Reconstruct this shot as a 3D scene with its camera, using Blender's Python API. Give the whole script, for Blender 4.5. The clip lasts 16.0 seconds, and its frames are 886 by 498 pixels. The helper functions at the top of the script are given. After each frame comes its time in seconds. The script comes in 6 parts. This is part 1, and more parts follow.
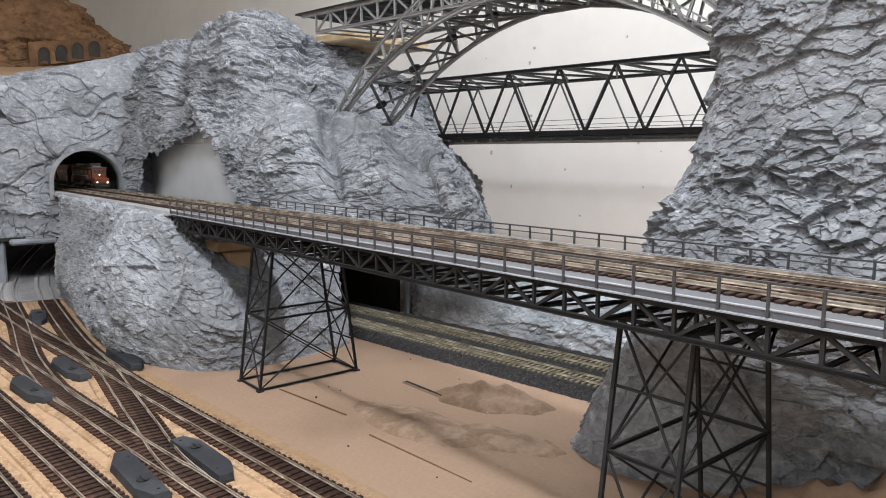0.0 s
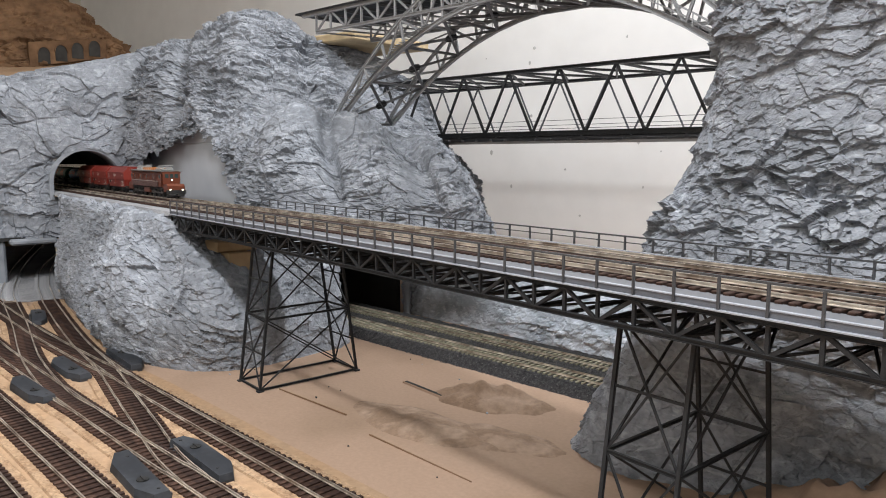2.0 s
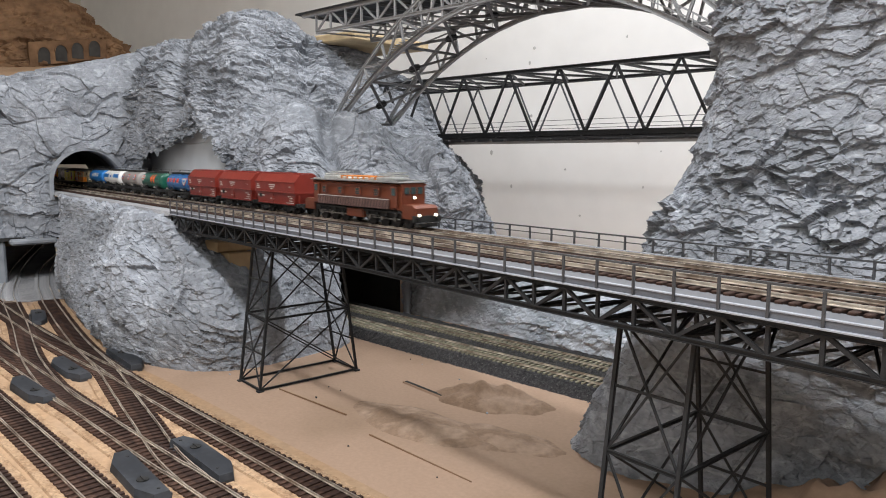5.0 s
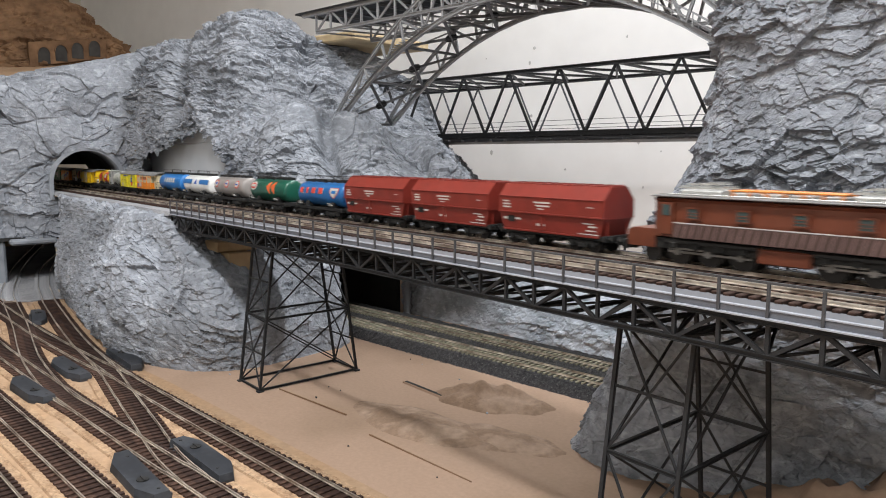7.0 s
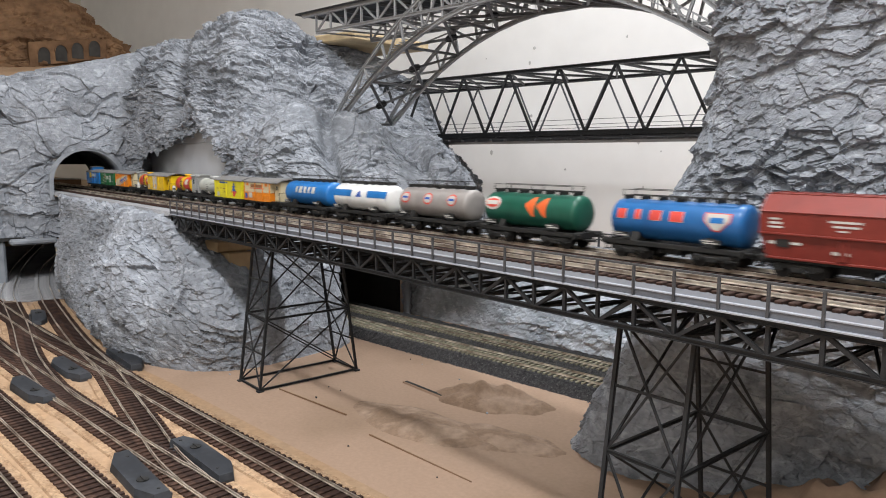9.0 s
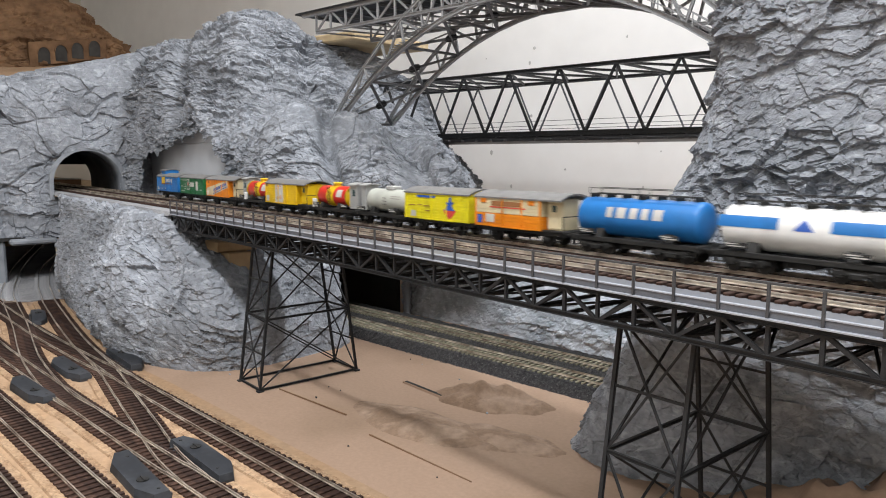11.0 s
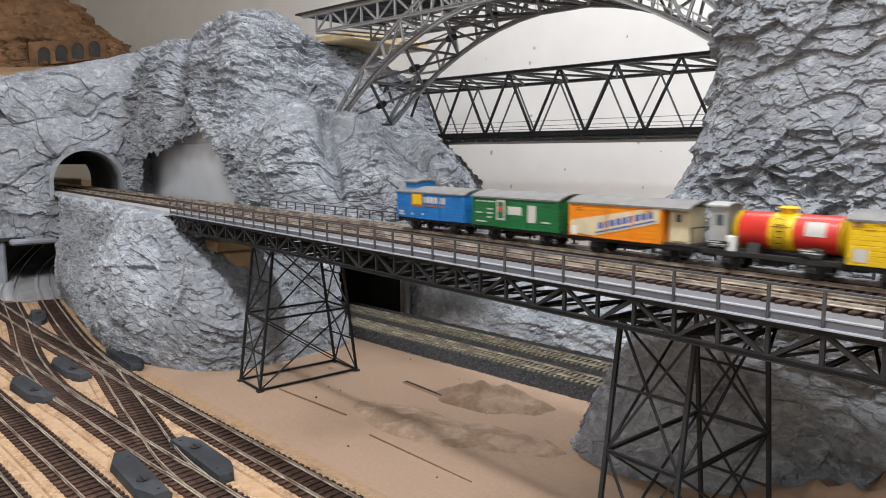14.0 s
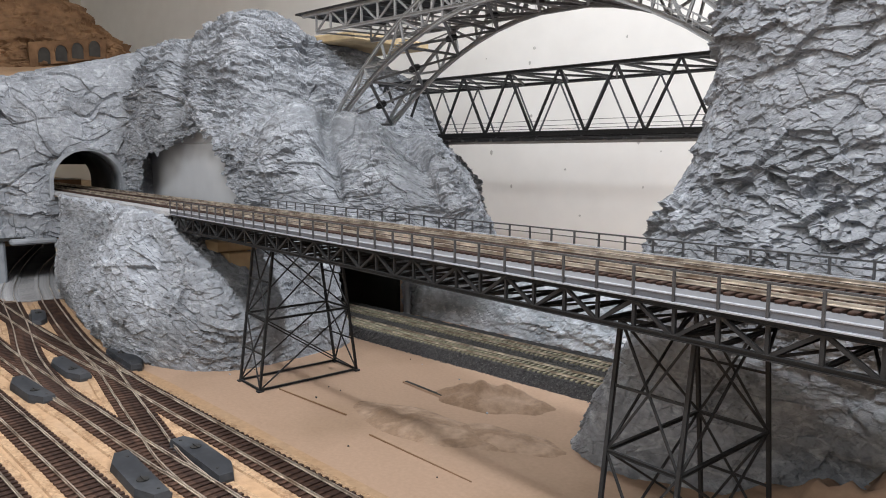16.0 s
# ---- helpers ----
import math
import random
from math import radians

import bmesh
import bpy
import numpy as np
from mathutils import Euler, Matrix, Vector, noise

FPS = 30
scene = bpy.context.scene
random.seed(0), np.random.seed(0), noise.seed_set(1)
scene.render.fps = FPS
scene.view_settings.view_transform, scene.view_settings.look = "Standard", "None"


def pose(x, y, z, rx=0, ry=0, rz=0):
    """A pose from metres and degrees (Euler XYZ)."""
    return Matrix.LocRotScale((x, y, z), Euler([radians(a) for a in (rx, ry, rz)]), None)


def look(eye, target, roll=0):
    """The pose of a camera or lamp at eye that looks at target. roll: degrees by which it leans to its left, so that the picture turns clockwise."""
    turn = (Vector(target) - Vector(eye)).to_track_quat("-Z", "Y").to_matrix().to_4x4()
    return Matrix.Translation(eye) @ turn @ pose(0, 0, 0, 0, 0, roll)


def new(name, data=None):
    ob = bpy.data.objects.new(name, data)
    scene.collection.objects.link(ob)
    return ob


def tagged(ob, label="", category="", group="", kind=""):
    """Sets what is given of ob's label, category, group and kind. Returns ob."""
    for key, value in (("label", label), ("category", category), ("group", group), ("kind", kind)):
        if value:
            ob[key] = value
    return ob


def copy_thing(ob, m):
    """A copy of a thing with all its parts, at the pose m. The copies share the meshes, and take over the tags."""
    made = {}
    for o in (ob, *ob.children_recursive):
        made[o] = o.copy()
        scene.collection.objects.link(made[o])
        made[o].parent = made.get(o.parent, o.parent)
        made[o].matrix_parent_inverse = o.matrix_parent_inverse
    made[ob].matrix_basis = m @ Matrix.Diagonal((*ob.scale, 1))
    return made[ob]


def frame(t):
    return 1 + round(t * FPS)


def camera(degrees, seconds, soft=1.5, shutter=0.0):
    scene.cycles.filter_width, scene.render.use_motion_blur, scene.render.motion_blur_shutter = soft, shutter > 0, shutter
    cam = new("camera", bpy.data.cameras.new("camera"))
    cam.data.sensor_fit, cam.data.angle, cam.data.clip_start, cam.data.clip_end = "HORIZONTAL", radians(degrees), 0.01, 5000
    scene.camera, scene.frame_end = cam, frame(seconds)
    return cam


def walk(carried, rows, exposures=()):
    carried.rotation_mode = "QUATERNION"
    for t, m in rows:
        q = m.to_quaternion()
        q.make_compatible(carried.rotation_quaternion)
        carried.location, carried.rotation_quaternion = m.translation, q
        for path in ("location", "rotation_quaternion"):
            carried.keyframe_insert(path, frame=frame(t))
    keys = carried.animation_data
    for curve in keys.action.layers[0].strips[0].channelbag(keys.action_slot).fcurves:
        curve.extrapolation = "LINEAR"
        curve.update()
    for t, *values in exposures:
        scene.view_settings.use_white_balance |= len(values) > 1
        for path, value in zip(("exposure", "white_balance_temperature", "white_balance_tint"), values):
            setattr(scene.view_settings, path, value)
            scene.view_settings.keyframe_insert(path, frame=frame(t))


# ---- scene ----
# A model railway in 1:87: an iron trestle viaduct between plaster rocks, an arch bridge and a truss bridge behind it.
# x runs along the viaduct, y across it to the back wall, z = 0 is the sanded board under the viaduct.
EYE = Vector((0.1163, -0.2977, 0.2300))
AIM = EYE + Vector((-0.7600, 0.6373, -0.1275))
cam = camera(63.69, 16.0, soft=1.0, shutter=0.5)
walk(cam, [(0.0, look(EYE, AIM, 0.14)), (16.0, look(EYE, AIM, 0.14))])

# ---- world and lamps ----
world = bpy.data.worlds.new("room_air")
scene.world = world
world.use_nodes = True
world.node_tree.nodes["Background"].inputs[0].default_value = (1.0, 0.99, 0.99, 1)
world.node_tree.nodes["Background"].inputs[1].default_value = 0.06
scene.view_settings.exposure = 0.0


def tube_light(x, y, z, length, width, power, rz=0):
    lamp = bpy.data.lights.new("ceiling_or_fill_tube", "AREA")
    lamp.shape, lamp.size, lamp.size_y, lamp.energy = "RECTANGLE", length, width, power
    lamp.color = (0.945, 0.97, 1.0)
    ob = new("ceiling_or_fill_tube", lamp)
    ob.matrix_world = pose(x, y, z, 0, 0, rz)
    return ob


tube_light(0.1, -0.58, 1.55, 1.1, 0.18, 31)
tube_light(0.0, 0.62, 1.55, 1.8, 0.08, 29)
# added fill from far behind the camera, brightens the rock under the deck
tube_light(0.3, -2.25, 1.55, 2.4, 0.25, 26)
# weak added fill from the east, for the rock pillar
tube_light(0.9, -0.40, 1.55, 1.2, 0.1, 4)

# ---- materials ----
def material(name, colour, rough=0.6, metal=0.0, vary=0.15, scale=40.0, bump=0.0, bump_scale=200.0, second=None, mix_scale=8.0, mix_low=0.45, mix_high=0.6, spec=0.5, island=0.0, brush=None, brush_scale=90.0, brush_amount=0.6):
    """A surface with colour variation at two scales, an optional second colour in patches, and fine relief."""
    m = bpy.data.materials.new(name)
    m.use_nodes = True
    n, l = m.node_tree.nodes, m.node_tree.links
    b = n["Principled BSDF"]
    b.inputs["Roughness"].default_value, b.inputs["Metallic"].default_value = rough, metal
    b.inputs["Specular IOR Level"].default_value = spec
    co = n.new("ShaderNodeTexCoord")
    fine = n.new("ShaderNodeTexNoise")
    fine.inputs["Scale"].default_value, fine.inputs["Detail"].default_value = scale, 6
    l.new(co.outputs["Object"], fine.inputs["Vector"])
    broad = n.new("ShaderNodeTexNoise")
    broad.inputs["Scale"].default_value, broad.inputs["Detail"].default_value = mix_scale, 5
    l.new(co.outputs["Object"], broad.inputs["Vector"])
    base = n.new("ShaderNodeMix")
    base.data_type = "RGBA"
    base.inputs["A"].default_value = (*colour, 1)
    base.inputs["B"].default_value = (*(second or [c * 0.8 for c in colour]), 1)
    ramp = n.new("ShaderNodeMapRange")
    ramp.inputs["From Min"].default_value, ramp.inputs["From Max"].default_value = mix_low, mix_high
    l.new(broad.outputs["Fac"], ramp.inputs["Value"])
    l.new(ramp.outputs["Result"], base.inputs["Factor"])
    colour_out = base.outputs["Result"]
    if brush:
        strokes = n.new("ShaderNodeTexNoise")
        strokes.inputs["Scale"].default_value, strokes.inputs["Detail"].default_value = brush_scale, 4
        strokes.inputs["Distortion"].default_value = 1.6
        squeeze = n.new("ShaderNodeMapping")
        squeeze.inputs["Scale"].default_value = (0.7, 0.7, 1.5)
        squeeze.inputs["Rotation"].default_value = (0.2, 0.3, 0.0)
        l.new(co.outputs["Object"], squeeze.inputs["Vector"])
        l.new(squeeze.outputs["Vector"], strokes.inputs["Vector"])
        span = n.new("ShaderNodeMapRange")
        span.inputs["From Min"].default_value, span.inputs["From Max"].default_value = 0.53, 0.66
        span.inputs["To Max"].default_value = brush_amount
        l.new(strokes.outputs["Fac"], span.inputs["Value"])
        over = n.new("ShaderNodeMix")
        over.data_type = "RGBA"
        over.inputs["B"].default_value = (*brush, 1)
        l.new(colour_out, over.inputs["A"])
        l.new(span.outputs["Result"], over.inputs["Factor"])
        colour_out = over.outputs["Result"]
    hsv = n.new("ShaderNodeHueSaturation")
    val = n.new("ShaderNodeMapRange")
    val.inputs["From Min"].default_value, val.inputs["From Max"].default_value = 0.3, 0.7
    val.inputs["To Min"].default_value, val.inputs["To Max"].default_value = 1 - vary, 1 + vary
    l.new(fine.outputs["Fac"], val.inputs["Value"])
    last = val.outputs["Result"]
    if island:
        info = n.new("ShaderNodeObjectInfo")
        r = n.new("ShaderNodeMapRange")
        r.inputs["To Min"].default_value, r.inputs["To Max"].default_value = 1 - island, 1 + island
        l.new(info.outputs["Random"], r.inputs["Value"])
        mul = n.new("ShaderNodeMath")
        mul.operation = "MULTIPLY"
        l.new(last, mul.inputs[0])
        l.new(r.outputs["Result"], mul.inputs[1])
        last = mul.outputs[0]
    l.new(last, hsv.inputs["Value"])
    l.new(colour_out, hsv.inputs["Color"])
    l.new(hsv.outputs["Color"], b.inputs["Base Color"])
    if bump:
        grain = n.new("ShaderNodeTexNoise")
        grain.inputs["Scale"].default_value, grain.inputs["Detail"].default_value = bump_scale, 8
        l.new(co.outputs["Object"], grain.inputs["Vector"])
        bp = n.new("ShaderNodeBump")
        bp.inputs["Strength"].default_value, bp.inputs["Distance"].default_value = bump, 0.002
        l.new(grain.outputs["Fac"], bp.inputs["Height"])
        l.new(bp.outputs["Normal"], b.inputs["Normal"])
    return m


def glow(name, colour, strength):
    m = bpy.data.materials.new(name)
    m.use_nodes = True
    b = m.node_tree.nodes["Principled BSDF"]
    b.inputs["Base Color"].default_value = (*colour, 1)
    b.inputs["Emission Color"].default_value, b.inputs["Emission Strength"].default_value = (*colour, 1), strength
    return m


ROCK = material("grey_painted_plaster", (0.272, 0.288, 0.318), 0.85, vary=0.2, scale=150, bump=0.7, bump_scale=420, second=(0.20, 0.213, 0.236), mix_scale=16, spec=0.3, brush=(0.50, 0.525, 0.57), brush_scale=60, brush_amount=0.42)
# pale rock paint, raised further so the light on the back cliff is in the colour
ROCK_LIT = material("lit_pale_plaster", (0.49, 0.53, 0.59), 0.85, vary=0.25, scale=120, bump=0.7, bump_scale=300, second=(0.33, 0.365, 0.41), mix_scale=30, spec=0.3, brush=(0.68, 0.70, 0.74), brush_scale=90)
SAND = material("tan_painted_board", (0.395, 0.272, 0.195), 0.8, vary=0.06, scale=300, bump=0.12, bump_scale=700, second=(0.30, 0.205, 0.14), mix_scale=6, mix_low=0.5, mix_high=0.72, spec=0.3)
OCHRE = material("ochre_ground", (0.39, 0.252, 0.150), 0.85, vary=0.12, scale=200, bump=0.25, bump_scale=500, second=(0.38, 0.258, 0.165), mix_scale=9, spec=0.25)
CORK = material("cork_trackbed", (0.40, 0.270, 0.168), 0.9, vary=0.3, scale=500, bump=0.6, bump_scale=600, second=(0.31, 0.197, 0.118), mix_scale=90, spec=0.2)
BROWN_ROCK = material("brown_painted_hill", (0.17, 0.098, 0.055), 0.9, vary=0.25, scale=40, bump=0.5, bump_scale=120, second=(0.23, 0.135, 0.075), mix_scale=8, spec=0.2)
WALL = material("white_wall", (0.88, 0.87, 0.86), 0.9, vary=0.02, scale=20, bump=0.05, bump_scale=80, second=(0.84, 0.83, 0.82), mix_scale=2, spec=0.2)
PANEL = material("grey_white_panel", (0.60, 0.62, 0.66), 0.7, vary=0.03, scale=30, second=(0.56, 0.58, 0.62), mix_scale=8)
GREY_PAINT = material("sprayed_grey_ballast", (0.30, 0.30, 0.31), 0.9, vary=0.2, scale=300, bump=0.5, bump_scale=600, second=(0.24, 0.24, 0.25), mix_scale=20)
MOTOR = material("anthracite_plastic", (0.026, 0.028, 0.033), 0.55, spec=0.3, vary=0.15, scale=200, second=(0.045, 0.048, 0.055), mix_scale=40)
# dark so that the tunnel's inner shade sits in the colour
LINING = material("shaded_lining", (0.05, 0.052, 0.055), 0.9, vary=0.2, scale=30, second=(0.03, 0.03, 0.032), mix_scale=10)
STONES = material("mixed_ballast_stones", (0.05, 0.048, 0.05), 0.9, vary=0.7, scale=800, second=(0.11, 0.105, 0.10), mix_scale=300)
RAIL_OLD = material("brassy_rail", (0.25, 0.22, 0.15), 0.5, metal=0.7, vary=0.2, scale=80, second=(0.2, 0.16, 0.09), mix_scale=30)
RAIL_GREY = material("grey_sprayed_rail", (0.20, 0.20, 0.205), 0.7, vary=0.2, scale=80)
TAN_PLY = material("tan_plywood", (0.55, 0.42, 0.25), 0.7, vary=0.1, scale=60)
FILLER = material("brown_filler", (0.27, 0.178, 0.118), 0.85, vary=0.15, scale=200, bump=0.4, bump_scale=500, second=(0.38, 0.265, 0.19), mix_scale=40)
UNDERLAY = material("dark_underlay", (0.050, 0.028, 0.020), 0.9, vary=0.3, scale=300, second=(0.04, 0.022, 0.016), mix_scale=60, spec=0.15)
PLY = material("bare_plywood", (0.60, 0.50, 0.38), 0.8, vary=0.2, scale=120)
# dark grey that carries the shade of the arch recesses
RECESS = material("recess_shade", (0.05, 0.048, 0.045), 0.9, vary=0.2, scale=60)
CHIP = material("chip_grey", (0.52, 0.51, 0.50), 0.9, vary=0.2, scale=100)
BEIGE = material("beige_wall", (0.62, 0.57, 0.50), 0.9, vary=0.03, scale=20, second=(0.58, 0.53, 0.46), mix_scale=2, spec=0.2)
STEEL = material("dark_grey_plastic", (0.018, 0.0187, 0.0205), 0.6, spec=0.3, vary=0.3, scale=120, second=(0.032, 0.033, 0.036), mix_scale=30)
STEEL_LIGHT = material("mid_grey_plastic", (0.36, 0.365, 0.375), 0.5, vary=0.2, scale=120, second=(0.27, 0.275, 0.285), mix_scale=25)
STEEL_MID = material("grey_brace_plastic", (0.12, 0.122, 0.13), 0.5, vary=0.2, scale=120, second=(0.17, 0.172, 0.18), mix_scale=25)
STEEL_BLUE = material("blue_grey_plastic", (0.10, 0.105, 0.12), 0.5, vary=0.15, scale=120, second=(0.14, 0.145, 0.165), mix_scale=30)
GIRDER_EDGE = material("pale_grey_flange", (0.30, 0.31, 0.345), 0.45, vary=0.12, scale=100, second=(0.36, 0.38, 0.42), mix_scale=30)
RAILING = material("dark_railing_plastic", (0.05, 0.051, 0.055), 0.5, vary=0.2, scale=120, second=(0.075, 0.077, 0.083), mix_scale=30)
STRINGER = material("light_grey_girder", (0.125, 0.128, 0.14), 0.45, vary=0.12, scale=100, second=(0.12, 0.125, 0.135), mix_scale=30)
TRUSS_BLACK = material("black_plastic", (0.028, 0.028, 0.031), 0.5, vary=0.3, scale=120)
SLEEPER = material("dark_brown_sleeper", (0.034, 0.019, 0.015), 0.8, vary=0.3, scale=300, second=(0.065, 0.036, 0.026), mix_scale=50, island=0.25, spec=0.2)
SLEEPER_PALE = material("pale_wooden_sleeper", (0.27, 0.25, 0.18), 0.75, vary=0.35, scale=300, second=(0.17, 0.15, 0.10), mix_scale=80, island=0.15)
RAIL = material("nickel_rail", (0.90, 0.83, 0.72), 0.30, metal=0.8, vary=0.15, scale=80, second=(0.78, 0.68, 0.55), mix_scale=40)
RAIL_SIDE = material("browned_rail_web", (0.72, 0.65, 0.56), 0.4, metal=0.6, vary=0.3, scale=90, second=(0.34, 0.27, 0.215), mix_scale=50)
RAIL_DULL = material("tarnished_rail", (0.58, 0.50, 0.43), 0.45, metal=0.8, vary=0.2, scale=80, second=(0.36, 0.29, 0.23), mix_scale=30)
BALLAST = material("black_ballast", (0.035, 0.034, 0.036), 0.9, vary=0.6, scale=900, bump=1.0, bump_scale=900, second=(0.06, 0.058, 0.06), mix_scale=400, spec=0.3)
# near black: the shade inside tunnels and holes put into the colour
DARK = material("shade_black", (0.02, 0.02, 0.02), 0.9, vary=0.2, scale=50)
CONCRETE = material("smooth_grey_plaster", (0.27, 0.285, 0.31), 0.8, vary=0.08, scale=40, bump=0.15, bump_scale=300, second=(0.22, 0.235, 0.26), mix_scale=30, spec=0.25)
WOOD = material("raw_timber", (0.42, 0.29, 0.16), 0.7, vary=0.15, scale=60, bump=0.2, bump_scale=200)


# ---- builders ----
def part(name, bm, mat, parent=None, label=""):
    """Links a bmesh as one mesh object under a thing or a part."""
    me = bpy.data.meshes.new(name)
    bm.to_mesh(me)
    bm.free()
    for one in (mat if isinstance(mat, (list, tuple)) else [mat]):
        me.materials.append(one)
    ob = new(name, me)
    ob.parent = parent
    if label:
        ob["label"] = label
    return ob


def piece(name, me, m, parent):
    """One more object on a shared mesh."""
    ob = new(name, me)
    ob.parent = parent
    ob.matrix_basis = m
    return ob


def thing(name, m, label, category, group="", kind=""):
    ob = new(name)
    ob.empty_display_size = 0.02
    ob.matrix_basis = m
    return tagged(ob, label, category, group, kind)


def add_box(bm, c, s, bevel=0.0, m=None):
    """A box with centre c and size s, its edges cut by bevel."""
    r = bmesh.ops.create_cube(bm, size=1.0)
    vs = r["verts"]
    bmesh.ops.scale(bm, vec=s, verts=vs)
    if bevel:
        es = list({e for v in vs for e in v.link_edges})
        g = bmesh.ops.bevel(bm, geom=es, offset=bevel, segments=1, affect="EDGES")
        vs = list({v for f in g["faces"] for v in f.verts} | {v for v in vs if v.is_valid})
    bmesh.ops.translate(bm, vec=c, verts=vs)
    if m:
        bmesh.ops.transform(bm, matrix=m, verts=vs)
    return vs


def box_mesh(c, s, bevel=0.0):
    bm = bmesh.new()
    add_box(bm, c, s, bevel)
    return bm


def add_cyl(bm, a, b, r1, r2=None, seg=16):
    """A round bar from a to b."""
    a, b = Vector(a), Vector(b)
    d = b - a
    m = Matrix.Translation((a + b) / 2) @ d.to_track_quat("Z", "Y").to_matrix().to_4x4()
    return bmesh.ops.create_cone(bm, cap_ends=True, segments=seg, radius1=r1, radius2=r1 if r2 is None else r2, depth=d.length, matrix=m)["verts"]


def add_prism(bm, outline, axis_from, axis_to, plane):
    """Extrudes a closed 2D outline between two values of the axis left out of plane ('xz', 'yz' or 'xy')."""
    def place(a, b, c):
        return {"xz": (a, c, b), "yz": (c, a, b), "xy": (a, b, c)}[plane]
    lo = [bm.verts.new(place(a, b, axis_from)) for a, b in outline]
    hi = [bm.verts.new(place(a, b, axis_to)) for a, b in outline]
    fs = [bm.faces.new(lo), bm.faces.new(hi[::-1])]
    for i in range(len(lo)):
        j = (i + 1) % len(lo)
        fs.append(bm.faces.new((lo[j], lo[i], hi[i], hi[j])))
    bmesh.ops.recalc_face_normals(bm, faces=fs)
    return lo + hi


def section_mesh(name, mat, shape):
    """A bar of unit length and unit section along x: 'i', 'angle', 'channel' or 'bar'."""
    outline = {
        "i": [(-.5, -.5), (.5, -.5), (.5, -.36), (.14, -.36), (.14, .36), (.5, .36), (.5, .5), (-.5, .5), (-.5, .36), (-.14, .36), (-.14, -.36), (-.5, -.36)],
        "channel": [(-.5, -.5), (.5, -.5), (.5, -.34), (-.2, -.34), (-.2, .34), (.5, .34), (.5, .5), (-.5, .5)],
        "bar": [(-.5, -.42), (-.42, -.5), (.42, -.5), (.5, -.42), (.5, .42), (.42, .5), (-.42, .5), (-.5, .42)],
    }[shape]
    bm = bmesh.new()
    add_prism(bm, outline, -0.5, 0.5, "yz")
    me = bpy.data.meshes.new(name)
    bm.to_mesh(me)
    bm.free()
    me.materials.append(mat)
    return me


def beam(name, me, a, b, w, h, parent, up=(0, 0, 1)):
    """A bar from a to b on a shared unit mesh, w wide and h high."""
    a, b, up = Vector(a), Vector(b), Vector(up)
    x = (b - a).normalized()
    if abs(x.dot(up)) > 0.99:
        up = Vector((0, 1, 0))
    y = up.cross(x).normalized()
    z = x.cross(y)
    m = Matrix((x * (b - a).length, y * w, z * h)).transposed().to_4x4()
    m.translation = (a + b) / 2
    return piece(name, me, m, parent)


def spline(points, n):
    """n points along a Catmull-Rom curve through the given ones."""
    q = np.array(points, float)
    q = np.vstack([2 * q[0] - q[1], q, 2 * q[-1] - q[-2]])
    t = np.linspace(0, len(points) - 1 - 1e-9, n)
    i = t.astype(int)
    f = (t - i)[:, None]
    a, b, c, d = q[i], q[i + 1], q[i + 2], q[i + 3]
    return 0.5 * (2 * b + (c - a) * f + (2 * a - 5 * b + 4 * c - d) * f ** 2 + (3 * b - a - 3 * c + d) * f ** 3)


def hashed(ix, iy, iz, k):
    v = np.sin(ix * 127.1 + iy * 311.7 + iz * 74.7 + k * 53.3) * 43758.5453
    return v - np.floor(v)


def cells(p, size, k):
    """Facets: for each point, the height of its nearest random block, a little tilted; and its distance to the next block."""
    q = p / np.array(size)
    base = np.floor(q)
    best = np.full(len(q), 9.0)
    second = np.full(len(q), 9.0)
    height = np.zeros(len(q))
    for dx in (-1, 0, 1):
        for dy in (-1, 0, 1):
            for dz in (-1, 0, 1):
                c = base + (dx, dy, dz)
                h = [hashed(c[:, 0], c[:, 1], c[:, 2], k + j) for j in range(7)]
                off = q - c - np.stack(h[:3], -1)
                d = (off ** 2).sum(1)
                val = h[3] - 0.5 + 0.9 * ((h[4] - 0.5) * off[:, 0] + (h[5] - 0.5) * off[:, 1] + 1.25 * (h[6] - 0.79) * off[:, 2])
                near = d < best
                second = np.where(near, best, np.minimum(second, d))
                height = np.where(near, val, height)
                best = np.where(near, d, best)
    return height, np.sqrt(second) - np.sqrt(best)


def smooth_noise(p, scale, k, octaves=4):
    """Value noise, summed over octaves, about -0.5 to 0.5."""
    out = np.zeros(len(p))
    amp = 0.5
    for o in range(octaves):
        q = p * scale + 17.3 * o
        i = np.floor(q)
        f = q - i
        f = f * f * (3 - 2 * f)
        v = 0
        for dx in (0, 1):
            for dy in (0, 1):
                for dz in (0, 1):
                    w = (f[:, 0] if dx else 1 - f[:, 0]) * (f[:, 1] if dy else 1 - f[:, 1]) * (f[:, 2] if dz else 1 - f[:, 2])
                    v = v + w * hashed(i[:, 0] + dx, i[:, 1] + dy, i[:, 2] + dz, k + o)
        out += amp * (v - 0.5)
        amp *= 0.5
        scale *= 2
    return out


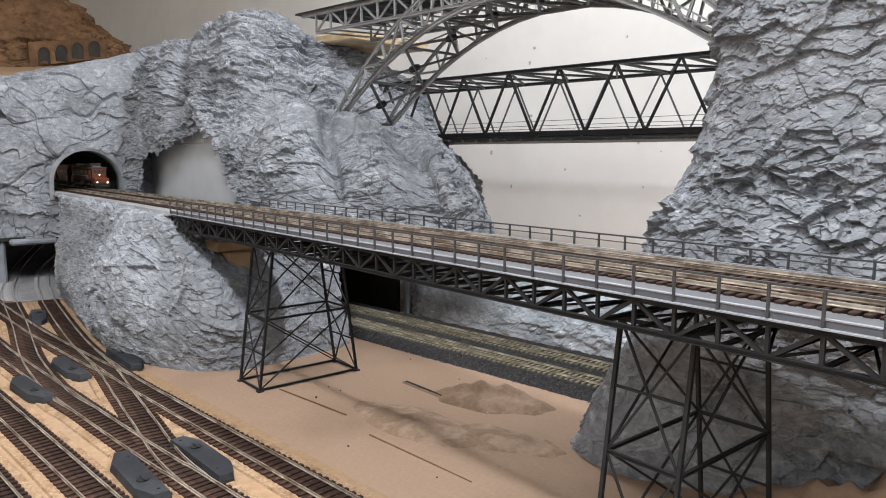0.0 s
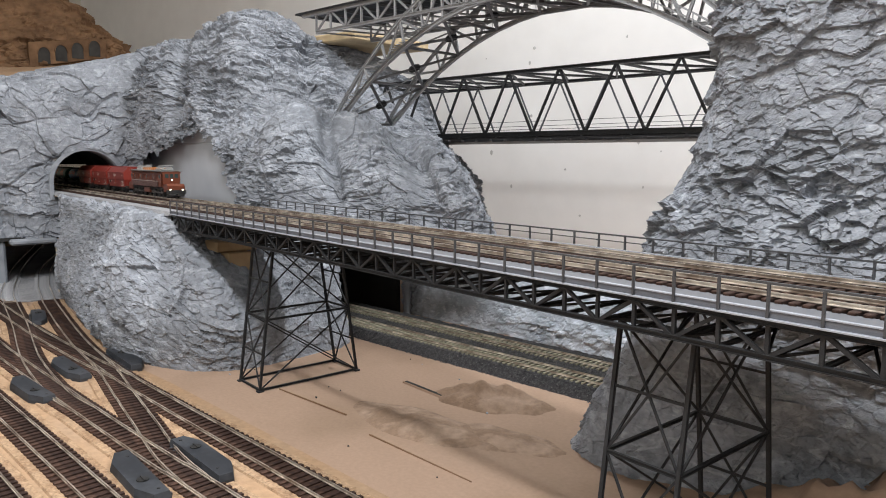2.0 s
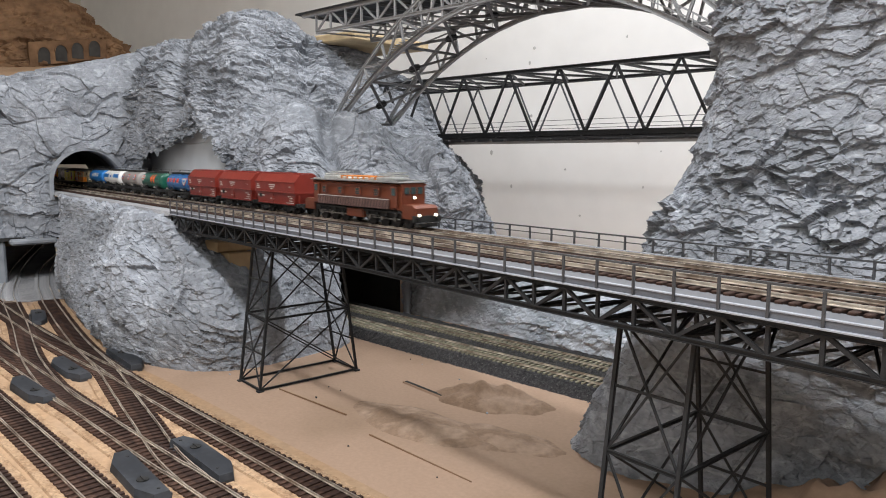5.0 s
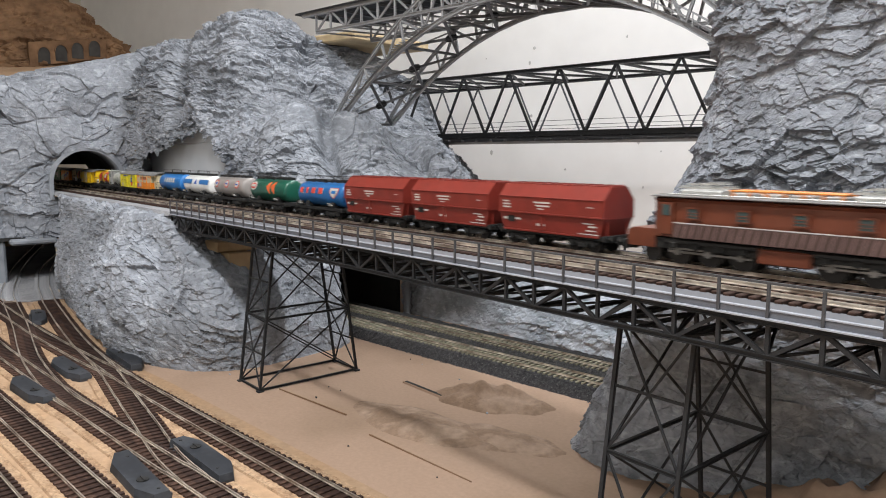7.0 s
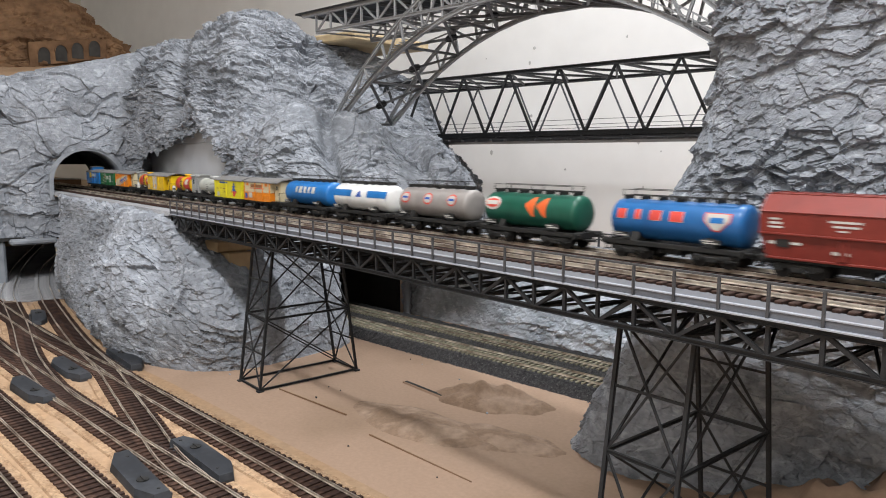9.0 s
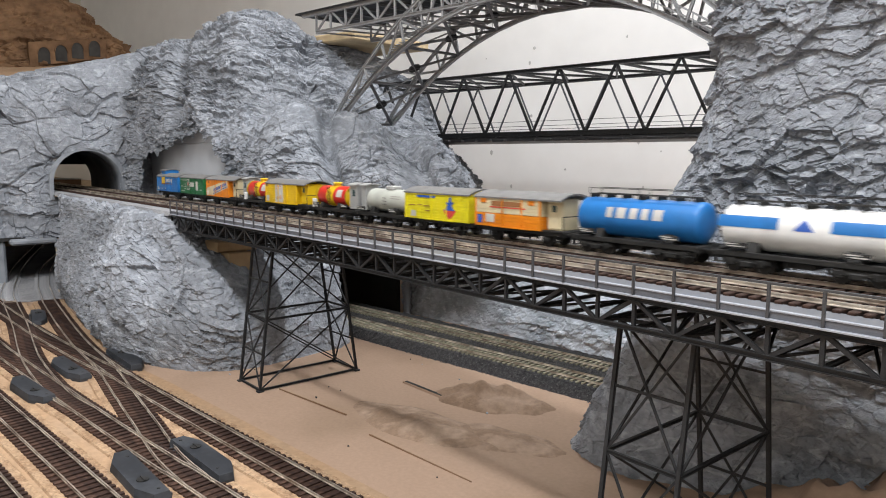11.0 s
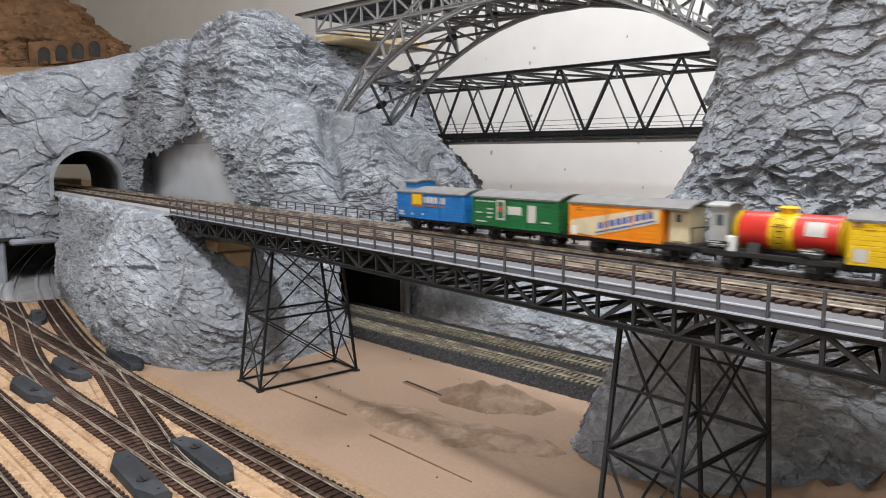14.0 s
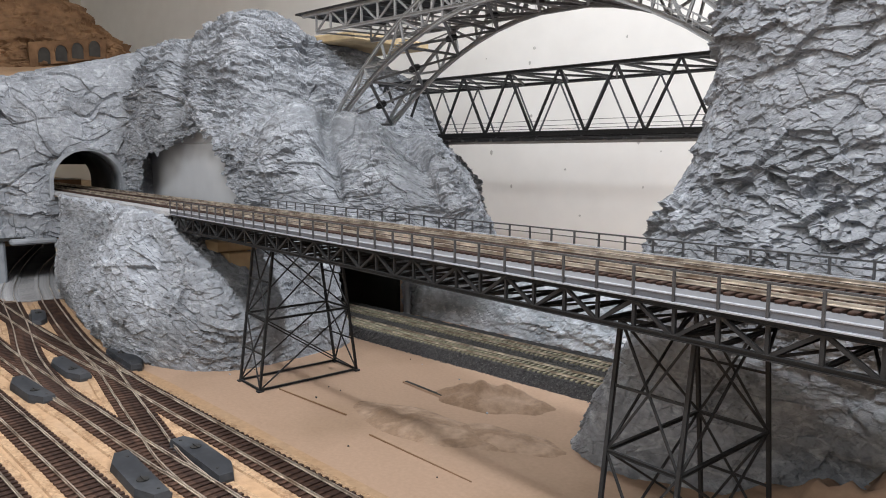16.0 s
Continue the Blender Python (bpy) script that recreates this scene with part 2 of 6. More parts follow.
def rock_sheet(name, rows, nu, nv, mat, label, blocks=(0.05, 0.05, 0.022), rough=0.012, fine=0.004, k=1, hole=None, turn=0.0, parent=None, chisel=1.0, relief=None, warp=0.009, lumps=(), crack=0.0, strokes=0.5):
    """A rock face lofted through a few rows of points and broken up into tilted blocks, ledges, cracks and grain.

    lumps: (column, row, width, height, depth) of bulges and hollows, counted in the columns and rows of points."""
    across = [spline(r, nu) for r in rows]
    grid = np.stack([spline([a[i] for a in across], nv) for i in range(nu)], 1)
    du = np.gradient(grid, axis=1)
    dv = np.gradient(grid, axis=0)
    nrm = np.cross(du, dv)
    nrm /= np.linalg.norm(nrm, axis=2, keepdims=True) + 1e-12
    p = grid.reshape(-1, 3)
    nr = nrm.reshape(-1, 3)
    col, row = np.meshgrid(np.linspace(0, len(rows[0]) - 1, nu), np.linspace(0, len(rows) - 1, nv))
    col, row = col.ravel(), row.ravel()
    form = np.zeros(len(p))
    bend = smooth_noise(p, 16, k + 80, 3)
    for c, r, wc, hr, depth in lumps:
        form += depth * np.exp(-np.abs((col - c + bend * wc) / wc) ** 3 - np.abs((row - r + bend * hr) / hr) ** 3)
    drift = np.stack([smooth_noise(p, 14, k + 20 + j, 3) for j in range(3)], -1) * warp
    q = p + drift
    ca, sa = math.cos(turn), math.sin(turn)
    q = np.stack([q[:, 0] * ca - q[:, 2] * sa, q[:, 1], q[:, 0] * sa + q[:, 2] * ca], -1)
    big, edge = cells(q, [b * 1.9 for b in blocks], k)
    mid, _ = cells(q, blocks, k + 40)
    small, _ = cells(q + drift * 0.5, [b * 0.45 for b in blocks], k + 60)
    tiny, _ = cells(q + drift, [b * 0.22 for b in blocks], k + 65)
    worked = np.clip(0.85 + 2.6 * smooth_noise(p, 11, k + 90, 2), 0.35, 1.3)
    d = rough * (0.45 * big + 0.85 * mid * chisel * worked)
    d += fine * worked * (2.0 * small + 1.1 * tiny) * chisel + fine * 0.5 * smooth_noise(p, 160, k + 5, 3)
    d -= crack * np.clip(1 - edge / 0.055, 0, 1) * (smooth_noise(p, 9, k + 33, 2) > 0.03)
    d += rough * 0.9 * smooth_noise(p, 9, k + 3, 3)
    dab = smooth_noise(q * np.array((0.8, 0.8, 1.8)), 95, k + 70, 3)
    d += fine * strokes * (0.25 - np.abs(dab))
    if relief:
        d = d * relief(p[:, 0], p[:, 1], p[:, 2])
    p = p + nr * (d + form)[:, None]
    keep = np.ones((nv - 1, nu - 1), bool)
    if hole:
        mids = (grid[:-1, :-1] + grid[1:, 1:]) / 2
        keep = ~hole(mids[..., 0], mids[..., 1], mids[..., 2])
    idx = np.arange(nu * nv).reshape(nv, nu)
    quads = np.stack([idx[:-1, :-1], idx[:-1, 1:], idx[1:, 1:], idx[1:, :-1]], -1)[keep]
    me = bpy.data.meshes.new(name)
    me.from_pydata(p.tolist(), [], quads.tolist())
    me.materials.append(mat)
    me.polygons.foreach_set("use_smooth", [False] * len(me.polygons))
    me.update()
    ob = new(name, me)
    ob.parent = parent
    if parent is None:
        tagged(ob, label, "rock", kind="structure")
    return ob

# ---- the room ----
CHIPS = [(-0.544, -0.035), (-0.415, -0.056), (-0.403, -0.024), (-0.123, -0.33), (-0.272, -0.397), (-0.137, -0.236), (-0.087, -0.257), (-0.463, -0.338), (-0.409, -0.175), (-0.171, -0.024), (-0.313, -0.296), (-0.525, -0.258)]


def room():
    c7, s7 = math.cos(radians(7)), math.sin(radians(7))
    bm = box_mesh((0, 0, 0), (7.6, 0.03, 2.8))
    ob = part("wall_north", bm, WALL)
    ob.matrix_basis = Matrix(((c7, -s7, 0, 0), (s7, c7, 0, 0), (0, 0, 1, 0), (0, 0, 0, 1))) @ pose(-0.5, 1.06, 0.5)
    tagged(ob, "smooth white painted room wall behind the layout", "wall", kind="structure")
    for i, (x, z) in enumerate(CHIPS):
        bm = bmesh.new()
        bmesh.ops.create_icosphere(bm, subdivisions=1, radius=0.0022 + 0.0012 * (i % 3))
        for v in bm.verts:
            v.co.y *= 0.25
            v.co.z *= 1.5 if i % 2 else 0.8
        chip = part("plaster_chip", bm, CHIP, ob)
        chip.location = (x, -0.0152, z)
    for name, c, s, mat in (("wall_west", (-3.6, -0.9, 0.5), (0.04, 4.4, 2.8), BEIGE), ("wall_east", (2.6, -0.9, 0.5), (0.04, 5.2, 2.8), BEIGE), ("wall_south", (-0.5, -2.6, 0.5), (6.3, 0.04, 2.8), BEIGE)):
        tagged(part(name, box_mesh(c, s), mat), "plain beige painted room wall", "wall", kind="structure")
    tagged(part("ceiling", box_mesh((-0.5, -0.6, 1.66), (6.6, 6.2, 0.04)), WALL), "plain white room ceiling", "ceiling", kind="structure")
    tagged(part("floor", box_mesh((-0.5, -0.6, -0.92), (6.6, 6.2, 0.04)), BEIGE), "plain room floor below the layout", "floor", kind="structure")


room()


def ground():
    n = 90
    xs, ys = np.linspace(-2.0, 0.9, 150), np.linspace(-0.75, 1.0, n)
    verts = []
    for y in ys:
        for x in xs:
            z = 0.0015 * noise.noise(Vector((x * 6, y * 6, 0)))
            verts.append((x, y, z))
    m = len(xs)
    faces = [(j * m + i, j * m + i + 1, (j + 1) * m + i + 1, (j + 1) * m + i) for j in range(n - 1) for i in range(m - 1)]
    me = bpy.data.meshes.new("ground")
    me.from_pydata(verts, [], faces)
    me.materials.append(SAND)
    ob = new("ground", me)
    tagged(ob, "flat baseboard painted sandy tan, with faint joints", "ground", kind="structure")


ground()

# ---- rocks ----
def portal_hole(x, y, z):
    r = 0.064
    return ((y - 0.058) ** 2 + np.maximum(z - 0.181, 0) ** 2 < r * r) & (z > 0.157)


def lower_hole(x, y, z):
    return (x < -0.60) & (((y - 0.252) / 0.066) ** 2 + (np.maximum(z - 0.040, 0) / 0.062) ** 2 < 1)


rock_sheet("rock_abutment", [
    [(-1.40, 0.05, -0.01), (-1.26, 0.0, -0.01), (-1.205, -0.026, -0.01), (-0.955, -0.055, -0.01), (-0.774, -0.066, -0.01), (-0.660, -0.042, -0.01), (-0.604, 0.014, -0.01), (-0.605, 0.109, -0.01), (-0.62, 0.17, -0.01), (-0.70, 0.215, -0.01), (-0.71, 0.33, -0.01), (-0.70, 0.45, -0.01)],
    [(-1.40, 0.05, 0.05), (-1.27, 0.0, 0.05), (-1.21, -0.028, 0.05), (-0.96, -0.062, 0.05), (-0.79, -0.074, 0.05), (-0.665, -0.048, 0.05), (-0.604, 0.006, 0.05), (-0.628, 0.109, 0.05), (-0.645, 0.17, 0.05), (-0.705, 0.215, 0.05), (-0.71, 0.33, 0.05), (-0.70, 0.45, 0.05)],
    [(-1.40, 0.05, 0.095), (-1.28, 0.0, 0.095), (-1.215, -0.022, 0.095), (-0.955, -0.055, 0.095), (-0.80, -0.064, 0.095), (-0.705, -0.038, 0.095), (-0.634, 0.007, 0.093), (-0.690, 0.095, 0.095), (-0.672, 0.17, 0.095), (-0.71, 0.22, 0.095), (-0.71, 0.33, 0.095), (-0.70, 0.45, 0.095)],
    [(-1.40, 0.045, 0.130), (-1.29, 0.0, 0.130), (-1.222, -0.016, 0.130), (-0.93, -0.040, 0.130), (-0.81, -0.044, 0.130), (-0.752, -0.026, 0.130), (-0.690, 0.003, 0.124), (-0.740, 0.085, 0.12), (-0.70, 0.17, 0.12), (-0.72, 0.23, 0.12), (-0.72, 0.33, 0.12), (-0.71, 0.45, 0.12)],
    [(-1.40, 0.04, 0.160), (-1.30, 0.0, 0.160), (-1.23, -0.012, 0.161), (-0.91, -0.020, 0.161), (-0.84, -0.022, 0.161), (-0.795, -0.014, 0.160), (-0.748, 0.002, 0.154), (-0.760, 0.09, 0.14), (-0.735, 0.17, 0.14), (-0.735, 0.25, 0.14), (-0.735, 0.33, 0.14), (-0.72, 0.45, 0.14)],
    [(-1.40, 0.07, 0.150), (-1.30, 0.03, 0.150), (-1.23, 0.02, 0.150), (-0.95, 0.02, 0.150), (-0.87, 0.02, 0.150), (-0.81, 0.03, 0.150), (-0.78, 0.05, 0.146), (-0.780, 0.109, 0.140), (-0.775, 0.17, 0.14), (-0.775, 0.25, 0.14), (-0.775, 0.33, 0.14), (-0.75, 0.45, 0.14)],
], 720, 260, ROCK, "grey painted plaster rock below the track shelf", k=3, hole=lower_hole, blocks=(0.034, 0.034, 0.016), rough=0.0055, fine=0.0016, turn=0.45, strokes=1.3, warp=0.014, lumps=[(3.2, 2.2, 0.35, 1.1, -0.010), (4.4, 1.6, 0.5, 1.2, 0.010), (5.3, 2.4, 0.25, 0.9, -0.006), (2.4, 1.4, 0.3, 1.0, 0.008)])


def bare_patch(x, y, z):
    """Where the plaster is still missing and the backing panel shows."""
    top = np.interp(x, [-1.285, -1.28, -1.20, -1.13, -1.07, -1.0, -0.94, -0.89], [0.20, 0.228, 0.242, 0.258, 0.268, 0.252, 0.215, 0.155])
    return (z < top + 0.005 * np.sin(x * 130) + 0.003 * np.sin(x * 310)) & (x > -1.285) & (x < -0.89) & (y < 0.22)


MOUNTAIN = [
    [(-1.36, 0.125, 0.10), (-1.2, 0.14, 0.10), (-1.05, 0.14, 0.10), (-0.90, 0.14, 0.10), (-0.74, 0.14, 0.12), (-0.60, 0.145, 0.145), (-0.48, 0.15, 0.15), (-0.385, 0.17, 0.15), (-0.46, 0.27, 0.13), (-0.66, 0.45, 0.10)],
    [(-1.36, 0.125, 0.20), (-1.2, 0.15, 0.20), (-1.05, 0.15, 0.20), (-0.92, 0.15, 0.20), (-0.76, 0.15, 0.20), (-0.62, 0.155, 0.20), (-0.52, 0.165, 0.20), (-0.435, 0.185, 0.20), (-0.53, 0.28, 0.20), (-0.70, 0.45, 0.20)],
    [(-1.36, 0.13, 0.27), (-1.22, 0.15, 0.27), (-1.08, 0.16, 0.26), (-0.96, 0.165, 0.25), (-0.82, 0.175, 0.26), (-0.69, 0.185, 0.255), (-0.60, 0.195, 0.253), (-0.51, 0.21, 0.242), (-0.60, 0.3, 0.242), (-0.76, 0.45, 0.24)],
    [(-1.36, 0.14, 0.34), (-1.26, 0.165, 0.35), (-1.15, 0.185, 0.34), (-1.04, 0.21, 0.31), (-0.92, 0.235, 0.295), (-0.80, 0.265, 0.278), (-0.70, 0.28, 0.270), (-0.62, 0.29, 0.26), (-0.68, 0.36, 0.252), (-0.78, 0.46, 0.25)],
    [(-1.38, 0.15, 0.39), (-1.30, 0.19, 0.41), (-1.21, 0.22, 0.42), (-1.12, 0.25, 0.42), (-1.02, 0.28, 0.40), (-0.91, 0.315, 0.37), (-0.82, 0.34, 0.33), (-0.76, 0.36, 0.295), (-0.76, 0.41, 0.265), (-0.80, 0.47, 0.255)],
    [(-1.45, 0.19, 0.44), (-1.40, 0.24, 0.462), (-1.32, 0.28, 0.478), (-1.2, 0.33, 0.506), (-1.06, 0.34, 0.45), (-0.96, 0.35, 0.42), (-0.89, 0.37, 0.40), (-0.84, 0.4, 0.35), (-0.81, 0.44, 0.3), (-0.82, 0.48, 0.27)],
    [(-1.55, 0.33, 0.40), (-1.46, 0.38, 0.42), (-1.36, 0.41, 0.44), (-1.24, 0.45, 0.46), (-1.1, 0.46, 0.42), (-0.98, 0.47, 0.39), (-0.93, 0.49, 0.37), (-0.88, 0.5, 0.33), (-0.86, 0.52, 0.28), (-0.86, 0.54, 0.25)],

]


def stepped_back(row):
    """The mountain's end stands further back, behind the rear tracks."""
    out = []
    for i, q in enumerate(row):
        f = (1, 1, 1, 1, 1.04, 1.13, 1.21, 1.25, 1.25, 1.25)[i]
        out.append(tuple(EYE + (Vector(q) - EYE) * f))
    return out


rock_sheet("rock_mountain", [stepped_back(row) for row in MOUNTAIN], 700, 520, ROCK, "tall grey painted plaster rock with a ledge", k=11, hole=bare_patch, blocks=(0.032, 0.032, 0.017), rough=0.0095, fine=0.0021, crack=0.0012, strokes=1.6, warp=0.014, turn=0.12, lumps=[(5.0, 2.35, 0.95, 0.45, 0.030), (4.2, 1.7, 0.5, 0.9, 0.020), (4.95, 1.5, 0.13, 0.9, -0.018), (5.7, 1.5, 0.5, 0.7, 0.016), (6.45, 1.4, 0.22, 1.2, -0.022), (5.5, 1.95, 0.45, 0.12, -0.022), (3.2, 3.6, 0.5, 1.3, 0.014), (4.6, 4.2, 0.16, 1.2, -0.012), (1.6, 3.6, 0.22, 1.6, -0.014), (0.9, 3.0, 0.4, 1.2, 0.010), (2.4, 2.6, 0.35, 0.5, 0.012)])

tagged(part("backing_panel", box_mesh((-1.165, 0.180, 0.190), (0.50, 0.006, 0.125), 0.001), PANEL), "smooth unpainted grey-white backing panel", "panel", kind="structure")
tagged(part("backing_panel_upper", box_mesh((-1.225, 0.1815, 0.269), (0.37, 0.006, 0.032), 0.001), PANEL), "smooth unpainted strip above the backing panel", "panel", kind="structure")

rock_sheet("rock_portal_cliff", [
    [(-1.38, -0.75, 0.085), (-1.38, -0.3, 0.085), (-1.36, -0.1, 0.082), (-1.35, 0.0, 0.082), (-1.35, 0.115, 0.085), (-1.35, 0.18, 0.10), (-1.38, 0.3, 0.10)],
    [(-1.36, -0.75, 0.20), (-1.36, -0.3, 0.20), (-1.35, -0.1, 0.20), (-1.35, 0.0, 0.20), (-1.35, 0.115, 0.20), (-1.345, 0.16, 0.20), (-1.38, 0.27, 0.2)],
    [(-1.36, -0.75, 0.29), (-1.36, -0.3, 0.29), (-1.355, -0.1, 0.29), (-1.355, 0.0, 0.29), (-1.355, 0.115, 0.30), (-1.35, 0.16, 0.30), (-1.38, 0.27, 0.3)],
    [(-1.40, -0.75, 0.34), (-1.40, -0.3, 0.345), (-1.395, -0.1, 0.355), (-1.39, 0.0, 0.38), (-1.38, 0.115, 0.41), (-1.37, 0.17, 0.425), (-1.4, 0.28, 0.44)],
    [(-1.56, -0.75, 0.345), (-1.56, -0.3, 0.355), (-1.55, -0.1, 0.37), (-1.53, 0.0, 0.395), (-1.50, 0.115, 0.42), (-1.46, 0.17, 0.44), (-1.5, 0.3, 0.45)],
], 520, 230, ROCK, "grey painted plaster cliff round the tunnel mouth", k=23, hole=portal_hole, blocks=(0.085, 0.095, 0.055), rough=0.0075, fine=0.0016, turn=0.3, crack=0.0035, warp=0.05, strokes=1.4, lumps=[(3.3, 2.5, 0.5, 0.35, 0.010), (2.3, 2.2, 0.2, 0.6, -0.012), (1.9, 2.7, 0.5, 0.4, 0.012)])

rock_sheet("rock_pillar", [
    [(-0.32, 0.45, -0.01), (-0.262, 0.2, -0.01), (-0.245, 0.135, -0.01), (-0.195, 0.116, -0.01), (-0.15, 0.136, -0.01), (-0.09, 0.162, -0.01), (0.02, 0.185, -0.01), (0.2, 0.20, -0.01), (0.5, 0.20, -0.01)],
    [(-0.30, 0.45, 0.05), (-0.24, 0.22, 0.05), (-0.222, 0.15, 0.05), (-0.18, 0.13, 0.05), (-0.12, 0.142, 0.05), (-0.06, 0.156, 0.05), (0.03, 0.160, 0.05), (0.2, 0.165, 0.05), (0.5, 0.165, 0.05)],
    [(-0.29, 0.45, 0.10), (-0.225, 0.23, 0.10), (-0.205, 0.165, 0.10), (-0.16, 0.145, 0.10), (-0.10, 0.152, 0.10), (-0.02, 0.160, 0.10), (0.06, 0.163, 0.10), (0.2, 0.163, 0.10), (0.5, 0.163, 0.10)],
    [(-0.29, 0.45, 0.16), (-0.225, 0.23, 0.16), (-0.205, 0.18, 0.16), (-0.16, 0.152, 0.155), (-0.08, 0.145, 0.155), (0.0, 0.146, 0.155), (0.08, 0.146, 0.155), (0.2, 0.146, 0.155), (0.5, 0.146, 0.155)],
    [(-0.28, 0.45, 0.21), (-0.205, 0.25, 0.21), (-0.19, 0.2, 0.21), (-0.14, 0.170, 0.21), (-0.07, 0.157, 0.21), (0.0, 0.152, 0.21), (0.08, 0.152, 0.21), (0.2, 0.152, 0.21), (0.5, 0.152, 0.21)],
    [(-0.26, 0.45, 0.28), (-0.18, 0.26, 0.28), (-0.167, 0.2, 0.28), (-0.12, 0.18, 0.28), (-0.06, 0.17, 0.28), (0.0, 0.165, 0.28), (0.08, 0.165, 0.28), (0.2, 0.165, 0.28), (0.5, 0.165, 0.28)],
    [(-0.26, 0.45, 0.36), (-0.18, 0.26, 0.36), (-0.167, 0.2, 0.36), (-0.12, 0.185, 0.36), (-0.06, 0.175, 0.36), (0.0, 0.17, 0.36), (0.08, 0.17, 0.36), (0.2, 0.17, 0.36), (0.5, 0.17, 0.36)],
    [(-0.24, 0.45, 0.47), (-0.17, 0.27, 0.47), (-0.15, 0.22, 0.47), (-0.11, 0.2, 0.47), (-0.05, 0.19, 0.47), (0.0, 0.19, 0.47), (0.08, 0.19, 0.47), (0.2, 0.19, 0.47), (0.5, 0.19, 0.47)],
], 720, 640, ROCK, "tall grey painted plaster rock pillar with horizontal ledges", k=31, blocks=(0.027, 0.027, 0.0185), rough=0.0088, fine=0.0019, chisel=1.2, warp=0.008, strokes=0.9, relief=lambda x, y, z: np.interp(z, [0.13, 0.17], [0.42, 1.0]), lumps=[(5.6, 0.75, 0.9, 0.18, -0.008), (5.0, 1.5, 0.3, 0.7, -0.006), (4.1, 1.3, 0.4, 0.8, 0.006), (4.0, 5.4, 0.14, 1.4, -0.005)])

# back cliff: brightened by colour where the overhang keeps light off
rock_sheet("rock_back_cliff", [
    [(-0.72, 0.330, -0.01), (-0.6, 0.340, -0.01), (-0.48, 0.352, -0.01), (-0.36, 0.367, -0.01), (-0.25, 0.38, -0.01)],
    [(-0.73, 0.34, 0.04), (-0.6, 0.345, 0.04), (-0.48, 0.355, 0.04), (-0.36, 0.37, 0.04), (-0.25, 0.385, 0.04)],
    [(-0.73, 0.36, 0.10), (-0.6, 0.365, 0.095), (-0.48, 0.375, 0.078), (-0.36, 0.395, 0.06), (-0.25, 0.41, 0.06)],
    [(-0.73, 0.50, 0.09), (-0.6, 0.50, 0.085), (-0.48, 0.50, 0.07), (-0.36, 0.5, 0.055), (-0.25, 0.5, 0.055)],
], 200, 70, ROCK_LIT, "low pale grey rock behind the rear tracks, its light put into the colour", k=41, rough=0.0035, fine=0.0016)

# ---- tracks ----
def track_y(x, side):
    """Centre line of a track on the viaduct."""
    return 0.081 if side else 0.033


DECK = 0.1645
RAIL_TOP = 0.1690


def rail_bm(points, w, h, flange=True):
    """A rail with foot, web and head swept along points on its foot."""
    prof = [(-.5, 0), (.5, 0), (.5, .18), (.12, .25), (.12, .68), (.34, .74), (.34, 1), (-.34, 1), (-.34, .74), (-.12, .68), (-.12, .25), (-.5, .18)]
    bm = bmesh.new()
    rings = []
    n = len(points)
    for i, q in enumerate(points):
        q = Vector(q)
        t = (Vector(points[min(i + 1, n - 1)]) - Vector(points[max(i - 1, 0)])).normalized()
        side = Vector((-t.y, t.x, 0)).normalized()
        rings.append([bm.verts.new(q + side * (a * w) + Vector((0, 0, b * h))) for a, b in prof])
    for a, b in zip(rings, rings[1:]):
        for i in range(len(prof)):
            j = (i + 1) % len(prof)
            bm.faces.new((a[i], a[j], b[j], b[i]))
    bm.faces.new(rings[0][::-1])
    bm.faces.new(rings[-1])
    bmesh.ops.recalc_face_normals(bm, faces=bm.faces)
    return bm


def sleeper_mesh(name, size, mat):
    bm = box_mesh((0, 0, 0), size, min(size) * 0.15)
    me = bpy.data.meshes.new(name)
    bm.to_mesh(me)
    bm.free()
    me.materials.append(mat)
    return me


